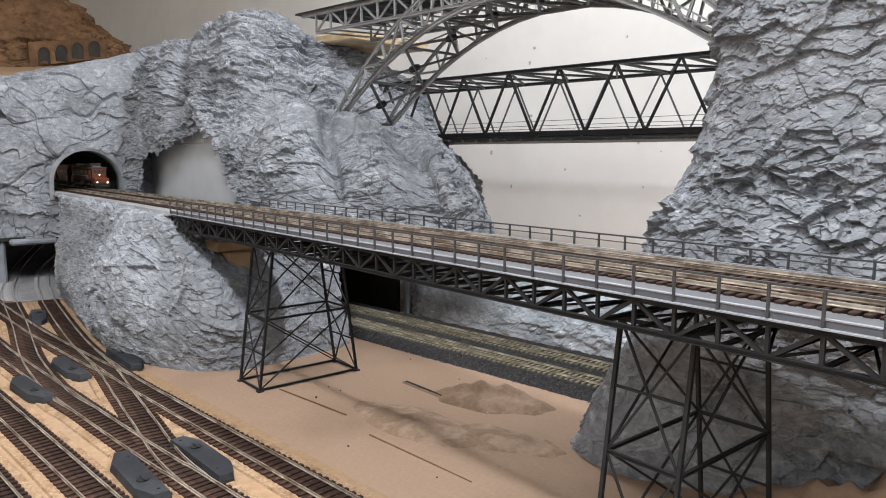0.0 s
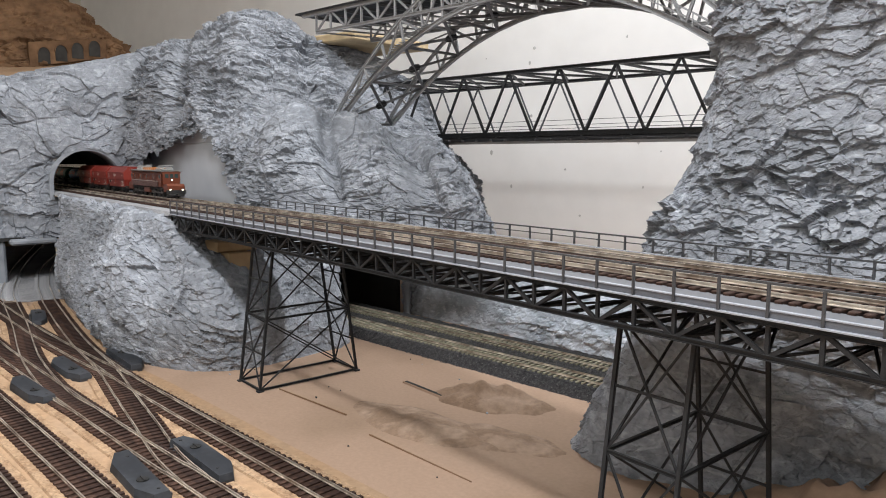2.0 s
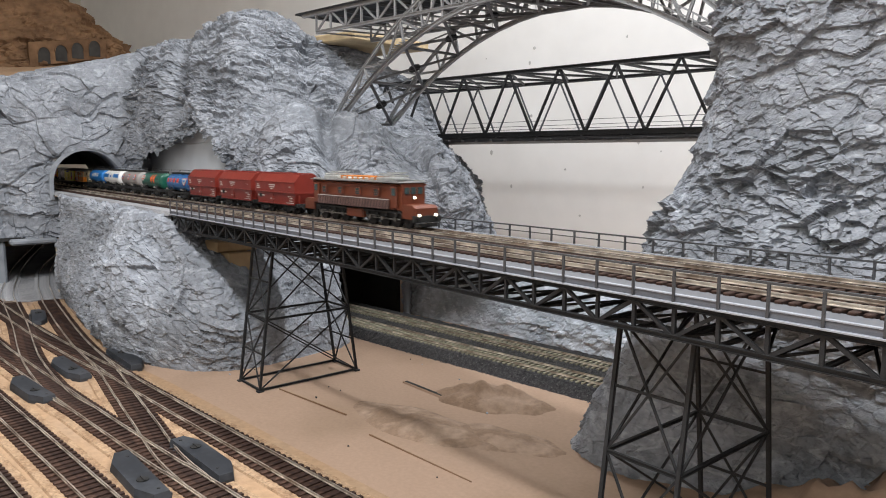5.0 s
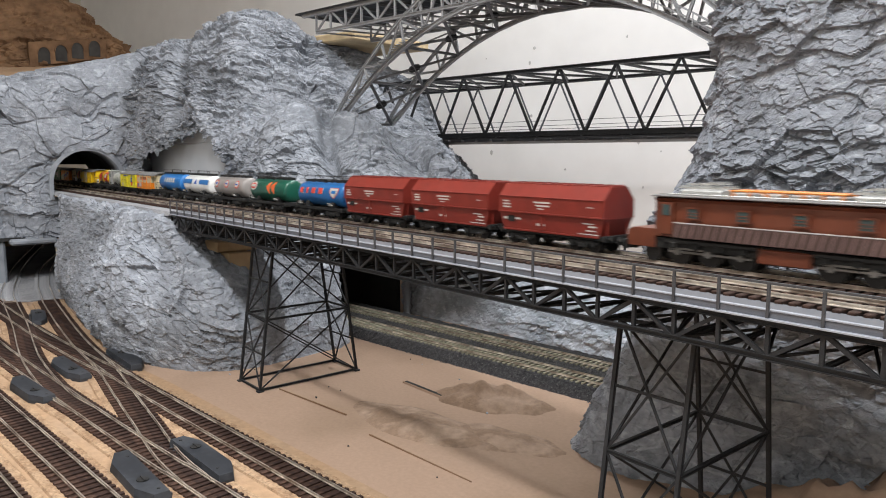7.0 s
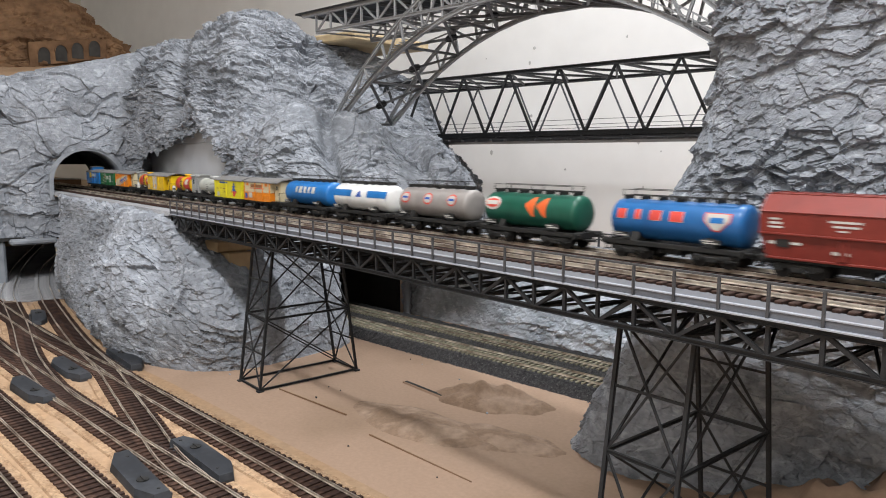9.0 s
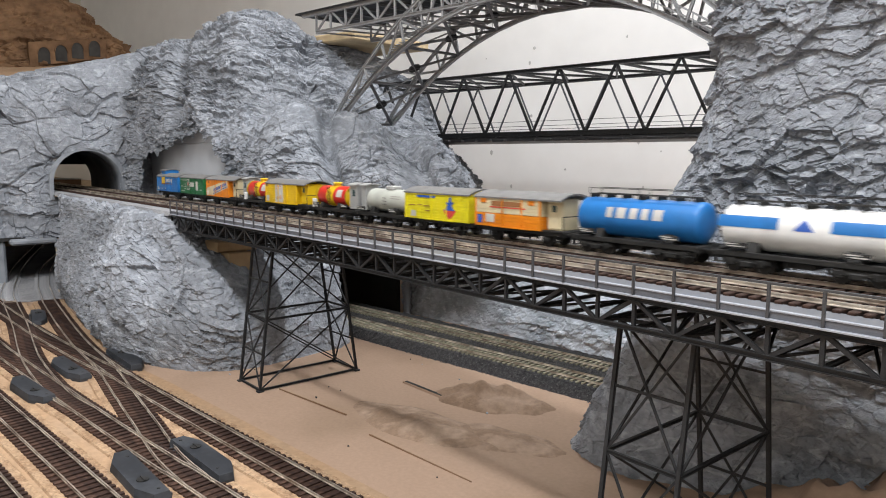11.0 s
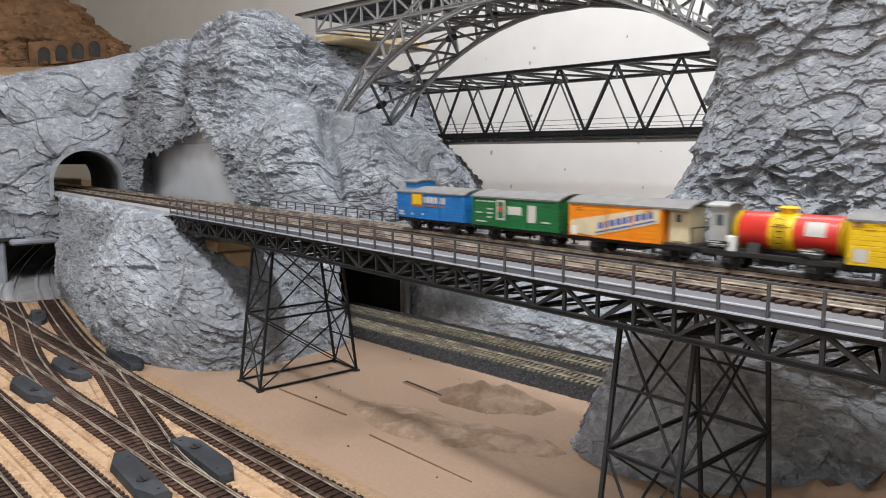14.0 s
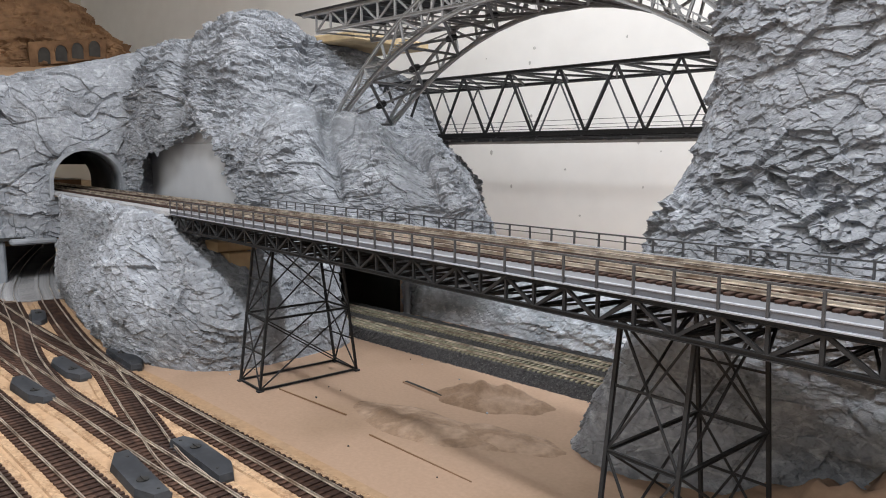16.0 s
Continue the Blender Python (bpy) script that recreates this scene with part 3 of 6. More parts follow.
def lay_track(name, centre, label, sleeper, pitch, foot, rail_mat, rail_h=0.0021, gauge=0.0165, group="", piece_range=None, sleeper_h=0.0018, underlay=False):
    """A track along a list of plan points: two rails on sleepers, foot is the height under the sleepers."""
    root = thing(name, Matrix(), label, "railway track", group)
    pts = [Vector((x, y, 0)) for x, y in centre]
    dist = [0.0]
    for a, b in zip(pts, pts[1:]):
        dist.append(dist[-1] + (b - a).length)
    total = dist[-1]

    def at(s):
        s = min(max(s, 0), total)
        i = max(j for j in range(len(pts)) if dist[j] <= s + 1e-9)
        i = min(i, len(pts) - 2)
        f = (s - dist[i]) / (dist[i + 1] - dist[i])
        return pts[i].lerp(pts[i + 1], f), (pts[i + 1] - pts[i]).normalized()
    for sgn in (-1, 1):
        line = []
        for i, q in enumerate(pts):
            t = (pts[min(i + 1, len(pts) - 1)] - pts[max(i - 1, 0)]).normalized()
            line.append(q + Vector((-t.y, t.x, 0)) * sgn * (gauge / 2 + 0.0004) + Vector((0, 0, foot + sleeper_h)))
        bm = rail_bm(line, 0.0014, rail_h)
        for f in bm.faces:
            f.material_index = 0 if f.normal.z > 0.9 and f.calc_center_median().z > foot + sleeper_h + rail_h * 0.9 else 1
        part("rail", bm, [rail_mat, RAIL_SIDE], root)
    if underlay:
        bm = bmesh.new()
        rows = []
        for i, q in enumerate(pts):
            t = (pts[min(i + 1, len(pts) - 1)] - pts[max(i - 1, 0)]).normalized()
            sd = Vector((-t.y, t.x, 0)) * 0.0145
            rows.append([bm.verts.new(q + o + Vector((0, 0, foot + dz))) for o, dz in ((-sd, -0.0004), (-sd, 0.0003), (sd, 0.0003), (sd, -0.0004))])
        for ra, rb in zip(rows, rows[1:]):
            for i in range(4):
                bm.faces.new((ra[i], ra[(i + 1) % 4], rb[(i + 1) % 4], rb[i]))
        bmesh.ops.recalc_face_normals(bm, faces=bm.faces)
        part("underlay", bm, UNDERLAY, root, "dark brown underlay between the sleepers")
    count = int(total / pitch)
    far = []
    for i in range(count):
        q, t = at((i + 0.5) * pitch)
        m = Matrix.Translation((q.x, q.y, foot + sleeper_h / 2 - 0.0002)) @ Matrix.Rotation(math.atan2(t.y, t.x), 4, "Z")
        if piece_range and not piece_range[0] < q.x < piece_range[1]:
            far.append(m)
        else:
            piece("sleeper", sleeper, m, root)
    if far:
        bm = bmesh.new()
        for m in far:
            add_box(bm, (0, 0, 0), (0.0026, 0.030, sleeper_h), 0, m)
        tagged(part("sleeper_rest", bm, sleeper.materials[0], root), kind="stuff")
    return root


BRIDGE_SLEEPER = sleeper_mesh("sleeper", (0.0036, 0.031, 0.0026), SLEEPER)
for side, nm in ((0, "front"), (1, "rear")):
    xs = [2.3, 1.0, 0.0, -0.7, -1.4, -3.4]
    lay_track("viaduct_track", [(x, track_y(x, side)) for x in xs], "bright nickel rails on dark brown sleepers over the viaduct", BRIDGE_SLEEPER, 0.0061, DECK, RAIL, group="viaduct tracks", piece_range=(-1.25, 0.12), sleeper_h=0.0026, rail_h=0.0022)


def shelf(name, x0, x1, label):
    n = 2
    bm = bmesh.new()
    rows = []
    for i in range(n + 1):
        x = x0 + (x1 - x0) * i / n
        a, b = track_y(x, 0) - 0.034, track_y(x, 1) + 0.034
        rows.append([bm.verts.new(v) for v in ((x, a - 0.003, DECK - 0.005), (x, a, DECK), (x, b, DECK), (x, b + 0.003, DECK - 0.005))])
    for p, q in zip(rows, rows[1:]):
        for i in range(4):
            bm.faces.new((p[i], p[(i + 1) % 4], q[(i + 1) % 4], q[i]))
    bm.faces.new(rows[0])
    bm.faces.new(rows[-1][::-1])
    bmesh.ops.recalc_face_normals(bm, faces=bm.faces)
    return tagged(part(name, bm, GREY_PAINT), label, "trackbed", kind="structure")


shelf("trackbed_west", -0.745, -3.45, "grey sprayed trackbed from the viaduct into the tunnel")
shelf("trackbed_east", 0.36, 2.35, "grey sprayed trackbed beyond the viaduct")

# ---- viaduct ----
def viaduct():
    dark = section_mesh("member", STEEL, "i")
    bar = section_mesh("brace", STEEL, "bar")
    edge = section_mesh("flange", GIRDER_EDGE, "bar")
    web = section_mesh("stringer", STEEL_BLUE, "bar")
    railm = section_mesh("handrail", RAILING, "bar")
    root = thing("viaduct", Matrix(), "dark grey iron trestle viaduct with railings carrying two tracks", "bridge")
    x1, x0, w = 0.36, -0.7425, 0.114
    top, low = 0.1600, 0.1452
    for y in (0.0, w):
        beam("stringer", web, (x0, y, 0.1640), (x1, y, 0.1640), 0.0016, 0.0034, root)
        out = -0.0014 if y == 0.0 else 0.0014
        beam("flange", edge, (x0, y + out, 0.1622), (x1, y + out, 0.1622), 0.0040, 0.0008, root)
        beam("flange", edge, (x0, y, 0.1660), (x1, y, 0.1660), 0.0024, 0.0007, root)
        beam("upper_chord", dark, (x0, y, 0.1604), (x1, y, 0.1604), 0.0035, 0.0026, root)
        beam("lower_chord", dark, (x0, y, low), (x1, y, low), 0.0030, 0.0026, root)
    # deck plates between the girders, leaving the sleepers free
    beam("deck_strip", section_mesh("deck_strip", STRINGER, "bar"), (x0, 0.0105, 0.1649), (x1, 0.0105, 0.1649), 0.0175, 0.0012, root)
    beam("deck_strip", bpy.data.meshes["deck_strip"], (x0, w - 0.0095, 0.1649), (x1, w - 0.0095, 0.1649), 0.0165, 0.0012, root)
    beam("deck_floor", section_mesh("deck_floor", STEEL, "bar"), (x0, w / 2, 0.1632), (x1, w / 2, 0.1632), w - 0.004, 0.0012, root)
    for y in (0.022, 0.044, 0.070, 0.092):
        beam("track_girder", dark, (x0, y, 0.1595), (x1, y, 0.1588), 0.003, 0.007, root)
    n = int((x1 - x0) / 0.0225)
    for i in range(n + 1):
        x = x0 + 0.0225 * i
        for y in (0.0, w):
            beam("post", dark, (x, y, low), (x, y, top), 0.0018, 0.0018, root)
            if i < n:
                up = i % 2 == 0
                a, b = ((x, y, low), (x + 0.0225, y, top)) if up else ((x, y, top), (x + 0.0225, y, low))
                beam("diagonal", dark, a, b, 0.0018, 0.0020, root, up=(0, 1, 0))
        beam("cross_beam", dark, (x, 0, low), (x, w, low), 0.002, 0.002, root)
        if i < n and i % 2 == 0:
            beam("wind_brace", bar, (x, 0, low), (x + 0.045, w, low), 0.0015, 0.0012, root)
            beam("wind_brace", bar, (x, w, low), (x + 0.045, 0, low), 0.0015, 0.0012, root)
    for y, h, z in ((-0.0016, 0.0123, 0.1655), (w + 0.002, 0.0096, 0.1663)):
        for i in range(int((x1 - x0) / 0.0225) + 1):
            x = x0 + 0.0225 * i
            beam("railing_post", railm, (x, y, z - 0.004), (x, y, z + h), 0.0013, 0.0013, root)
        beam("railing_rail", railm, (x0, y, z + h), (x1, y, z + h), 0.0011, 0.0011, root)
        if y > 0:
            beam("railing_rail", railm, (x0, y, z + h * 0.55), (x1, y, z + h * 0.55), 0.0007, 0.0007, root)
    return root


viaduct()


def pier(x, z_foot, label, tiers):
    """A braced trestle tower with leaning legs."""
    dark, bar = bpy.data.meshes["member"], bpy.data.meshes["brace"]
    root = thing("trestle_tower", Matrix(), label, "bridge pier", "viaduct towers")
    yc = 0.057

    def corner(i, j, z):
        f = (0.1437 - z) / 0.1437
        return Vector((x + i * 0.0222, yc + j * (0.0375 + 0.019 * f), z))
    for i in (-1, 1):
        for j in (-1, 1):
            beam("leg", dark, corner(i, j, z_foot), corner(i, j, 0.1437), 0.0023, 0.0023, root)
            part("base_plate", box_mesh(corner(i, j, z_foot + 0.0008), (0.006, 0.006, 0.0016), 0.0003), STEEL, root)
    levels = tiers
    for z in levels:
        for j in (-1, 1):
            beam("strut", dark, corner(-1, j, z), corner(1, j, z), 0.0019, 0.0021, root)
        for i in (-1, 1):
            beam("strut", dark, corner(i, -1, z), corner(i, 1, z), 0.0019, 0.0021, root)
    for za, zb in zip(levels, levels[1:]):
        for j in (-1, 1):
            beam("brace", bar, corner(-1, j, za), corner(1, j, zb), 0.0013, 0.0013, root)
            beam("brace", bar, corner(1, j, za), corner(-1, j, zb), 0.0013, 0.0013, root)
            zm = (za + zb) / 2
            beam("brace", bar, corner(-1, j, zm), corner(1, j, zm), 0.0014, 0.0014, root)
        for i in (-1, 1):
            beam("brace", bar, corner(i, -1, za), corner(i, 1, zb), 0.0013, 0.0013, root)
            beam("brace", bar, corner(i, 1, za), corner(i, -1, zb), 0.0013, 0.0013, root)
    return root


pier(-0.5419, 0.0, "dark grey braced trestle tower standing on the sand", [0.002, 0.0712, 0.1437])
pier(-0.0893, 0.0, "dark grey braced trestle tower before the rock pillar", [0.002, 0.0717, 0.1437])

# ---- truss bridge and arch bridge, both turned by seven degrees and built to a larger scale ----
TURN = Matrix.Translation(EYE) @ Matrix.Scale(1.22, 4) @ Matrix.Translation(-EYE) @ Matrix.Rotation(radians(7), 4, "Z")


def truss_bridge():
    blk = section_mesh("truss_member", TRUSS_BLACK, "i")
    # far diagonals take a lighter grey in place of the light on them
    far_lit = section_mesh("truss_diagonal", STEEL_BLUE, "i")
    root = thing("truss_bridge", TURN, "black through truss bridge with slanted posts", "bridge")
    planes = (0.4617, 0.6046)
    lo, hi = 0.2610, 0.3420
    nodes = [-0.92 + 0.0802 * i for i in range(12)]
    off = -0.4411 - nodes[6]
    nodes = [v + off for v in nodes]
    for y in planes:
        beam("upper_chord", blk, (nodes[0], y, hi), (nodes[-1], y, hi), 0.006, 0.0045, root)
        beam("lower_chord", blk, (nodes[0] - 0.04, y, lo), (nodes[-1] + 0.04, y, lo), 0.006, 0.006, root)
        far = y > 0.5
        thick = 0.0020 if far else 0.0028
        for v in [q - 0.0145 * far for q in nodes]:
            beam("diagonal", far_lit if far else blk, (v, y, hi), (v - 0.0401, y, lo), thick, thick, root, up=(0, 1, 0))
            beam("diagonal", far_lit if far else blk, (v, y, hi), (v + 0.0401, y, lo), thick, thick, root, up=(0, 1, 0))
    for a, b in zip(nodes, nodes[1:]):
        beam("wind_brace", blk, (a, planes[0], hi), (b, planes[1], hi), 0.0025, 0.003, root)
        beam("wind_brace", blk, (b, planes[0], hi), (a, planes[1], hi), 0.0025, 0.003, root)
        beam("cross_beam", blk, (a, planes[0], hi), (a, planes[1], hi), 0.003, 0.003, root)
    for dz in (0.008, 0.0125, 0.019):
        beam("wire", blk, (nodes[0], planes[0] + 0.05, lo + dz), (nodes[-1], planes[0] + 0.05, lo + dz), 0.0006, 0.0006, root)
    part("deck", box_mesh(((nodes[0] + nodes[-1]) / 2, sum(planes) / 2, lo - 0.007), (0.95, 0.15, 0.005), 0.001), TRUSS_BLACK, root)
    v = nodes[0] - 0.04
    while v < nodes[-1] + 0.04:
        part("deck_board", box_mesh((v + 0.012, planes[0] - 0.006, lo - 0.0085), (0.020, 0.022, 0.003), 0.0005), TRUSS_BLACK, root)
        v += 0.025
    return root


truss_bridge()


def arch_bridge():
    lite = section_mesh("arch_member", STEEL_LIGHT, "i")
    bar = section_mesh("arch_bar", STEEL_LIGHT, "bar")
    deep = section_mesh("arch_brace", STEEL_MID, "i")
    root = thing("arch_bridge", TURN, "grey steel lattice arch bridge with braced ribs", "bridge")
    planes = (0.2556, 0.3460)

    def low(u):
        return 0.387 - 1.62 * (u + 0.36) ** 2

    def high(u):
        return 0.430 - 2.04 * (u + 0.36) ** 2
    ns = 18
    us = [-0.626 + 0.532 * i / ns for i in range(ns + 1)]
    uh = [-0.638 + 0.556 * i / ns for i in range(ns + 1)]
    for y in planes:
        for i in range(ns):
            beam("lower_chord", lite, (us[i], y, low(us[i])), (us[i + 1], y, low(us[i + 1])), 0.0044, 0.0044, root)
            beam("upper_chord", lite, (uh[i], y, high(uh[i])), (uh[i + 1], y, high(uh[i + 1])), 0.0036, 0.0034, root)
            beam("web_post", lite, (us[i], y, low(us[i])), (uh[i], y, high(uh[i])), 0.0024, 0.0024, root)
            if i % 2:
                beam("web_diagonal", lite, (us[i], y, low(us[i])), (uh[i + 1], y, high(uh[i + 1])), 0.0024, 0.0024, root)
            else:
                beam("web_diagonal", lite, (uh[i], y, high(uh[i])), (us[i + 1], y, low(us[i + 1])), 0.0024, 0.0024, root)
    for i in range(0, ns, 2):
        a, b = us[i], us[i + 2]
        mid = (a + b) / 2
        beam("cross_brace", deep, (a, planes[0], low(a)), (b, planes[1], low(b)), 0.0028, 0.0028, root)
        beam("cross_brace", deep, (a, planes[1], low(a)), (b, planes[0], low(b)), 0.0028, 0.0028, root)
        beam("cross_beam", deep, (a, planes[0], low(a)), (a, planes[1], low(a)), 0.0028, 0.0028, root)
        zc = (low(a) + low(b)) / 2
        g = bmesh.new()
        out = [(0.0075 * math.cos(v), 0.0075 * math.sin(v)) for v in np.linspace(0, 2 * math.pi, 9)[:-1]]
        add_prism(g, out, -0.0012, 0.0012, "xy")
        plate = part("gusset_plate", g, STEEL, root)
        slope = math.degrees(math.atan2(low(b) - low(a), b - a))
        plate.matrix_basis = pose(mid, sum(planes) / 2, zc, 0, -slope, 0)
        h0 = uh[i]
        beam("upper_cross_beam", lite, (h0, planes[0], high(h0)), (h0, planes[1], high(h0)), 0.0024, 0.0024, root)
        beam("upper_cross_brace", lite, (h0, planes[0], high(h0)), (uh[i + 2], planes[1], high(uh[i + 2])), 0.0018, 0.0018, root)
    # stair treads up the front rib
    v = -0.622
    while v < -0.470:
        part("stair_tread", box_mesh((v, planes[0] - 0.0052, low(v) + 0.0030), (0.0030, 0.0060, 0.0007)), STEEL_LIGHT, root)
        v += 0.0036
    # walkway with handrails down the other half of the rib
    for y in (planes[0] - 0.0055, planes[0] + 0.006):
        w = -0.300
        while w < -0.105:
            beam("handrail_post", bar, (w, y, low(w) + 0.001), (w, y, low(w) + 0.0125), 0.0007, 0.0007, root)
            if w < -0.125:
                for h in (0.0068, 0.0125):
                    beam("handrail", bar, (w, y, low(w) + h), (w + 0.018, y, low(w + 0.018) + h), 0.0008, 0.0008, root)
            w += 0.018
    for y in (planes[1] - 0.006,):
        w = -0.475
        while w < -0.36:
            beam("handrail_post", bar, (w, y, low(w) + 0.004), (w, y, low(w) + 0.0155), 0.0006, 0.0006, root)
            for h in (0.0095, 0.0155):
                beam("handrail", bar, (w, y, low(w) + h), (w + 0.012, y, low(w + 0.012) + h), 0.0006, 0.0006, root)
            w += 0.012
    # the deck, a shallow truss through the arch
    x0, x1 = -0.694, 0.08
    for y in planes:
        beam("deck_chord", lite, (x0, y, 0.4075), (x1, y, 0.4075), 0.0050, 0.0040, root)
        beam("deck_chord", lite, (x0 + 0.028, y, 0.3850), (x1, y, 0.3850), 0.0040, 0.0035, root)
        n = 26
        for i in range(n):
            a = x0 + 0.028 + (x1 - x0 - 0.028) * i / n
            b = x0 + 0.028 + (x1 - x0 - 0.028) * (i + 1) / n
            beam("deck_post", lite, (a, y, 0.3850), (a, y, 0.4075), 0.0022, 0.0022, root)
            p, q = ((a, y, 0.4075), (b, y, 0.3850)) if i % 2 else ((a, y, 0.3850), (b, y, 0.4075))
            beam("deck_diagonal", lite, p, q, 0.0020, 0.0020, root)
            if y == planes[0]:
                beam("deck_cross_beam", deep, (a, planes[0], 0.4030), (a, planes[1], 0.4030), 0.0024, 0.0024, root)
                beam("deck_cross_brace", lite, (a, planes[0], 0.3850), (b, planes[1], 0.3850), 0.0018, 0.0018, root)
    part("deck_plate", box_mesh(((x0 + x1) / 2, sum(planes) / 2, 0.4105), (x1 - x0 + 0.02, 0.100, 0.0020)), STEEL, root)
    # spandrel posts and hangers
    for u in np.linspace(-0.60, -0.16, 12):
        for y in planes:
            z = high(u)
            if abs(z - 0.4) > 0.012 and u > -0.52:
                a, b = sorted((z, 0.386 if z < 0.4 else 0.408))
                beam("hanger", lite, (u, y, a), (u, y, b), 0.0022, 0.0022, root)
    return root


arch_bridge()
ramp = part("plywood_ramp", box_mesh((0, 0, 0), (0.34, 0.16, 0.013), 0.002), TAN_PLY)
ramp.matrix_basis = TURN @ pose(-0.925, 0.47, 0.413, 0, 1.5, 0)
tagged(ramp, "tan plywood ramp behind the rock at the arch bridge's end", "panel", kind="structure")

# ---- the goods train ----
def train_reach(t):
    """Where the train's tail is at t seconds: steady pace, gaining a little."""
    return -3.1791 + 0.196276 * t + 0.000272 * t * t


TRAIN_Y = 0.081
RUNNING = []


def paint(name, colour, rough=0.38, vary=0.06, second=None):
    return material(name, colour, rough, vary=vary, scale=150, second=second or [c * 0.88 for c in colour], mix_scale=60, bump=0.05, bump_scale=900)


UNDER = paint("black_underframe", (0.018, 0.017, 0.016), 0.6, 0.3)
WHEEL = material("dark_wheel_steel", (0.04, 0.036, 0.034), 0.5, metal=0.4, vary=0.2, scale=200)
OXIDE = paint("oxide_red_paint", (0.205, 0.026, 0.017), 0.42)
LOCO = paint("chestnut_brown_paint", (0.150, 0.040, 0.019), 0.38)
LOCO_BAND = paint("striped_grille_grey", (0.07, 0.038, 0.032), 0.5, 0.2)
GRILLE_PALE = paint("pale_grille_slat", (0.22, 0.135, 0.12), 0.5, 0.2)
GREY_ROOF = paint("grey_roof", (0.17, 0.165, 0.16), 0.6, 0.12)
SILVER = material("silver_roof_gear", (0.62, 0.62, 0.6), 0.35, metal=0.6, vary=0.2, scale=200)
COPPER = paint("orange_roof_line", (0.62, 0.20, 0.03), 0.45)
BLUE = paint("bright_blue_paint", (0.018, 0.165, 0.47), 0.35)
DEEP_BLUE = paint("deep_blue_paint", (0.02, 0.125, 0.34), 0.3)
WHITE = paint("white_paint", (0.80, 0.79, 0.77), 0.35, 0.04)
CREAM = paint("cream_paint", (0.66, 0.56, 0.36), 0.45)
GREEN = paint("dark_green_paint", (0.012, 0.095, 0.062), 0.3)
VAN_GREEN = paint("van_green_paint", (0.012, 0.14, 0.04), 0.4)
WARM_GREY = paint("warm_grey_paint", (0.30, 0.275, 0.26), 0.35)
TANK_WHITE = paint("off_white_tank", (0.50, 0.51, 0.46), 0.35)
CAB_GREY = paint("light_grey_cab", (0.36, 0.36, 0.35), 0.45)
YELLOW = paint("yellow_paint", (0.78, 0.50, 0.01), 0.4)
LEMON = paint("lemon_paint", (0.76, 0.66, 0.015), 0.4)
ORANGE = paint("orange_paint", (0.80, 0.25, 0.01), 0.4)
CHEVRON = paint("orange_red_paint", (0.72, 0.13, 0.03), 0.45)
RED = paint("red_paint", (0.60, 0.03, 0.02), 0.35)
GLASS_DARK = material("dark_pane", (0.05, 0.08, 0.08), 0.12, vary=0.1)
LAMP = glow("headlight_lens", (1.0, 0.88, 0.68), 6.0)
SIGN_WHITE = paint("white_lettering", (0.56, 0.54, 0.50), 0.5)
SIGN_RED = paint("red_lettering", (0.66, 0.07, 0.05), 0.5)
SIGN_BLUE = paint("blue_lettering", (0.03, 0.10, 0.42), 0.5)
SIGN_BROWN = paint("brown_lettering", (0.30, 0.13, 0.05), 0.5)


def wheel_mesh(r):
    bm = bmesh.new()
    add_cyl(bm, (0, -0.0012, 0), (0, 0.0010, 0), r, seg=20)
    add_cyl(bm, (0, 0.0010, 0), (0, 0.0017, 0), r * 1.1, seg=20)
    add_cyl(bm, (0, -0.0018, 0), (0, -0.0011, 0), r * 0.28, seg=10)
    me = bpy.data.meshes.new("wheel")
    bm.to_mesh(me)
    bm.free()
    me.materials.append(WHEEL)
    return me


WHEEL_ROD = material("dull_rod_steel", (0.30, 0.28, 0.26), 0.45, metal=0.7, vary=0.2, scale=200)
WHEEL_S, WHEEL_L = wheel_mesh(0.0052), wheel_mesh(0.0078)


def wheelset(x, r, me, parent):
    for sgn in (-1, 1):
        m = pose(x, sgn * 0.0085, r) @ (Matrix() if sgn < 0 else Matrix.Rotation(math.pi, 4, "Z"))
        piece("wheel", me, m, parent)
    bm = bmesh.new()
    add_cyl(bm, (x, -0.0085, r), (x, 0.0085, r), 0.0011, seg=8)
    part("axle", bm, WHEEL, parent)


def vehicle(name, u, label, category):
    root = thing(name, pose(0, TRAIN_Y, RAIL_TOP), label, category, "goods train")
    RUNNING.append((root, u))
    return root


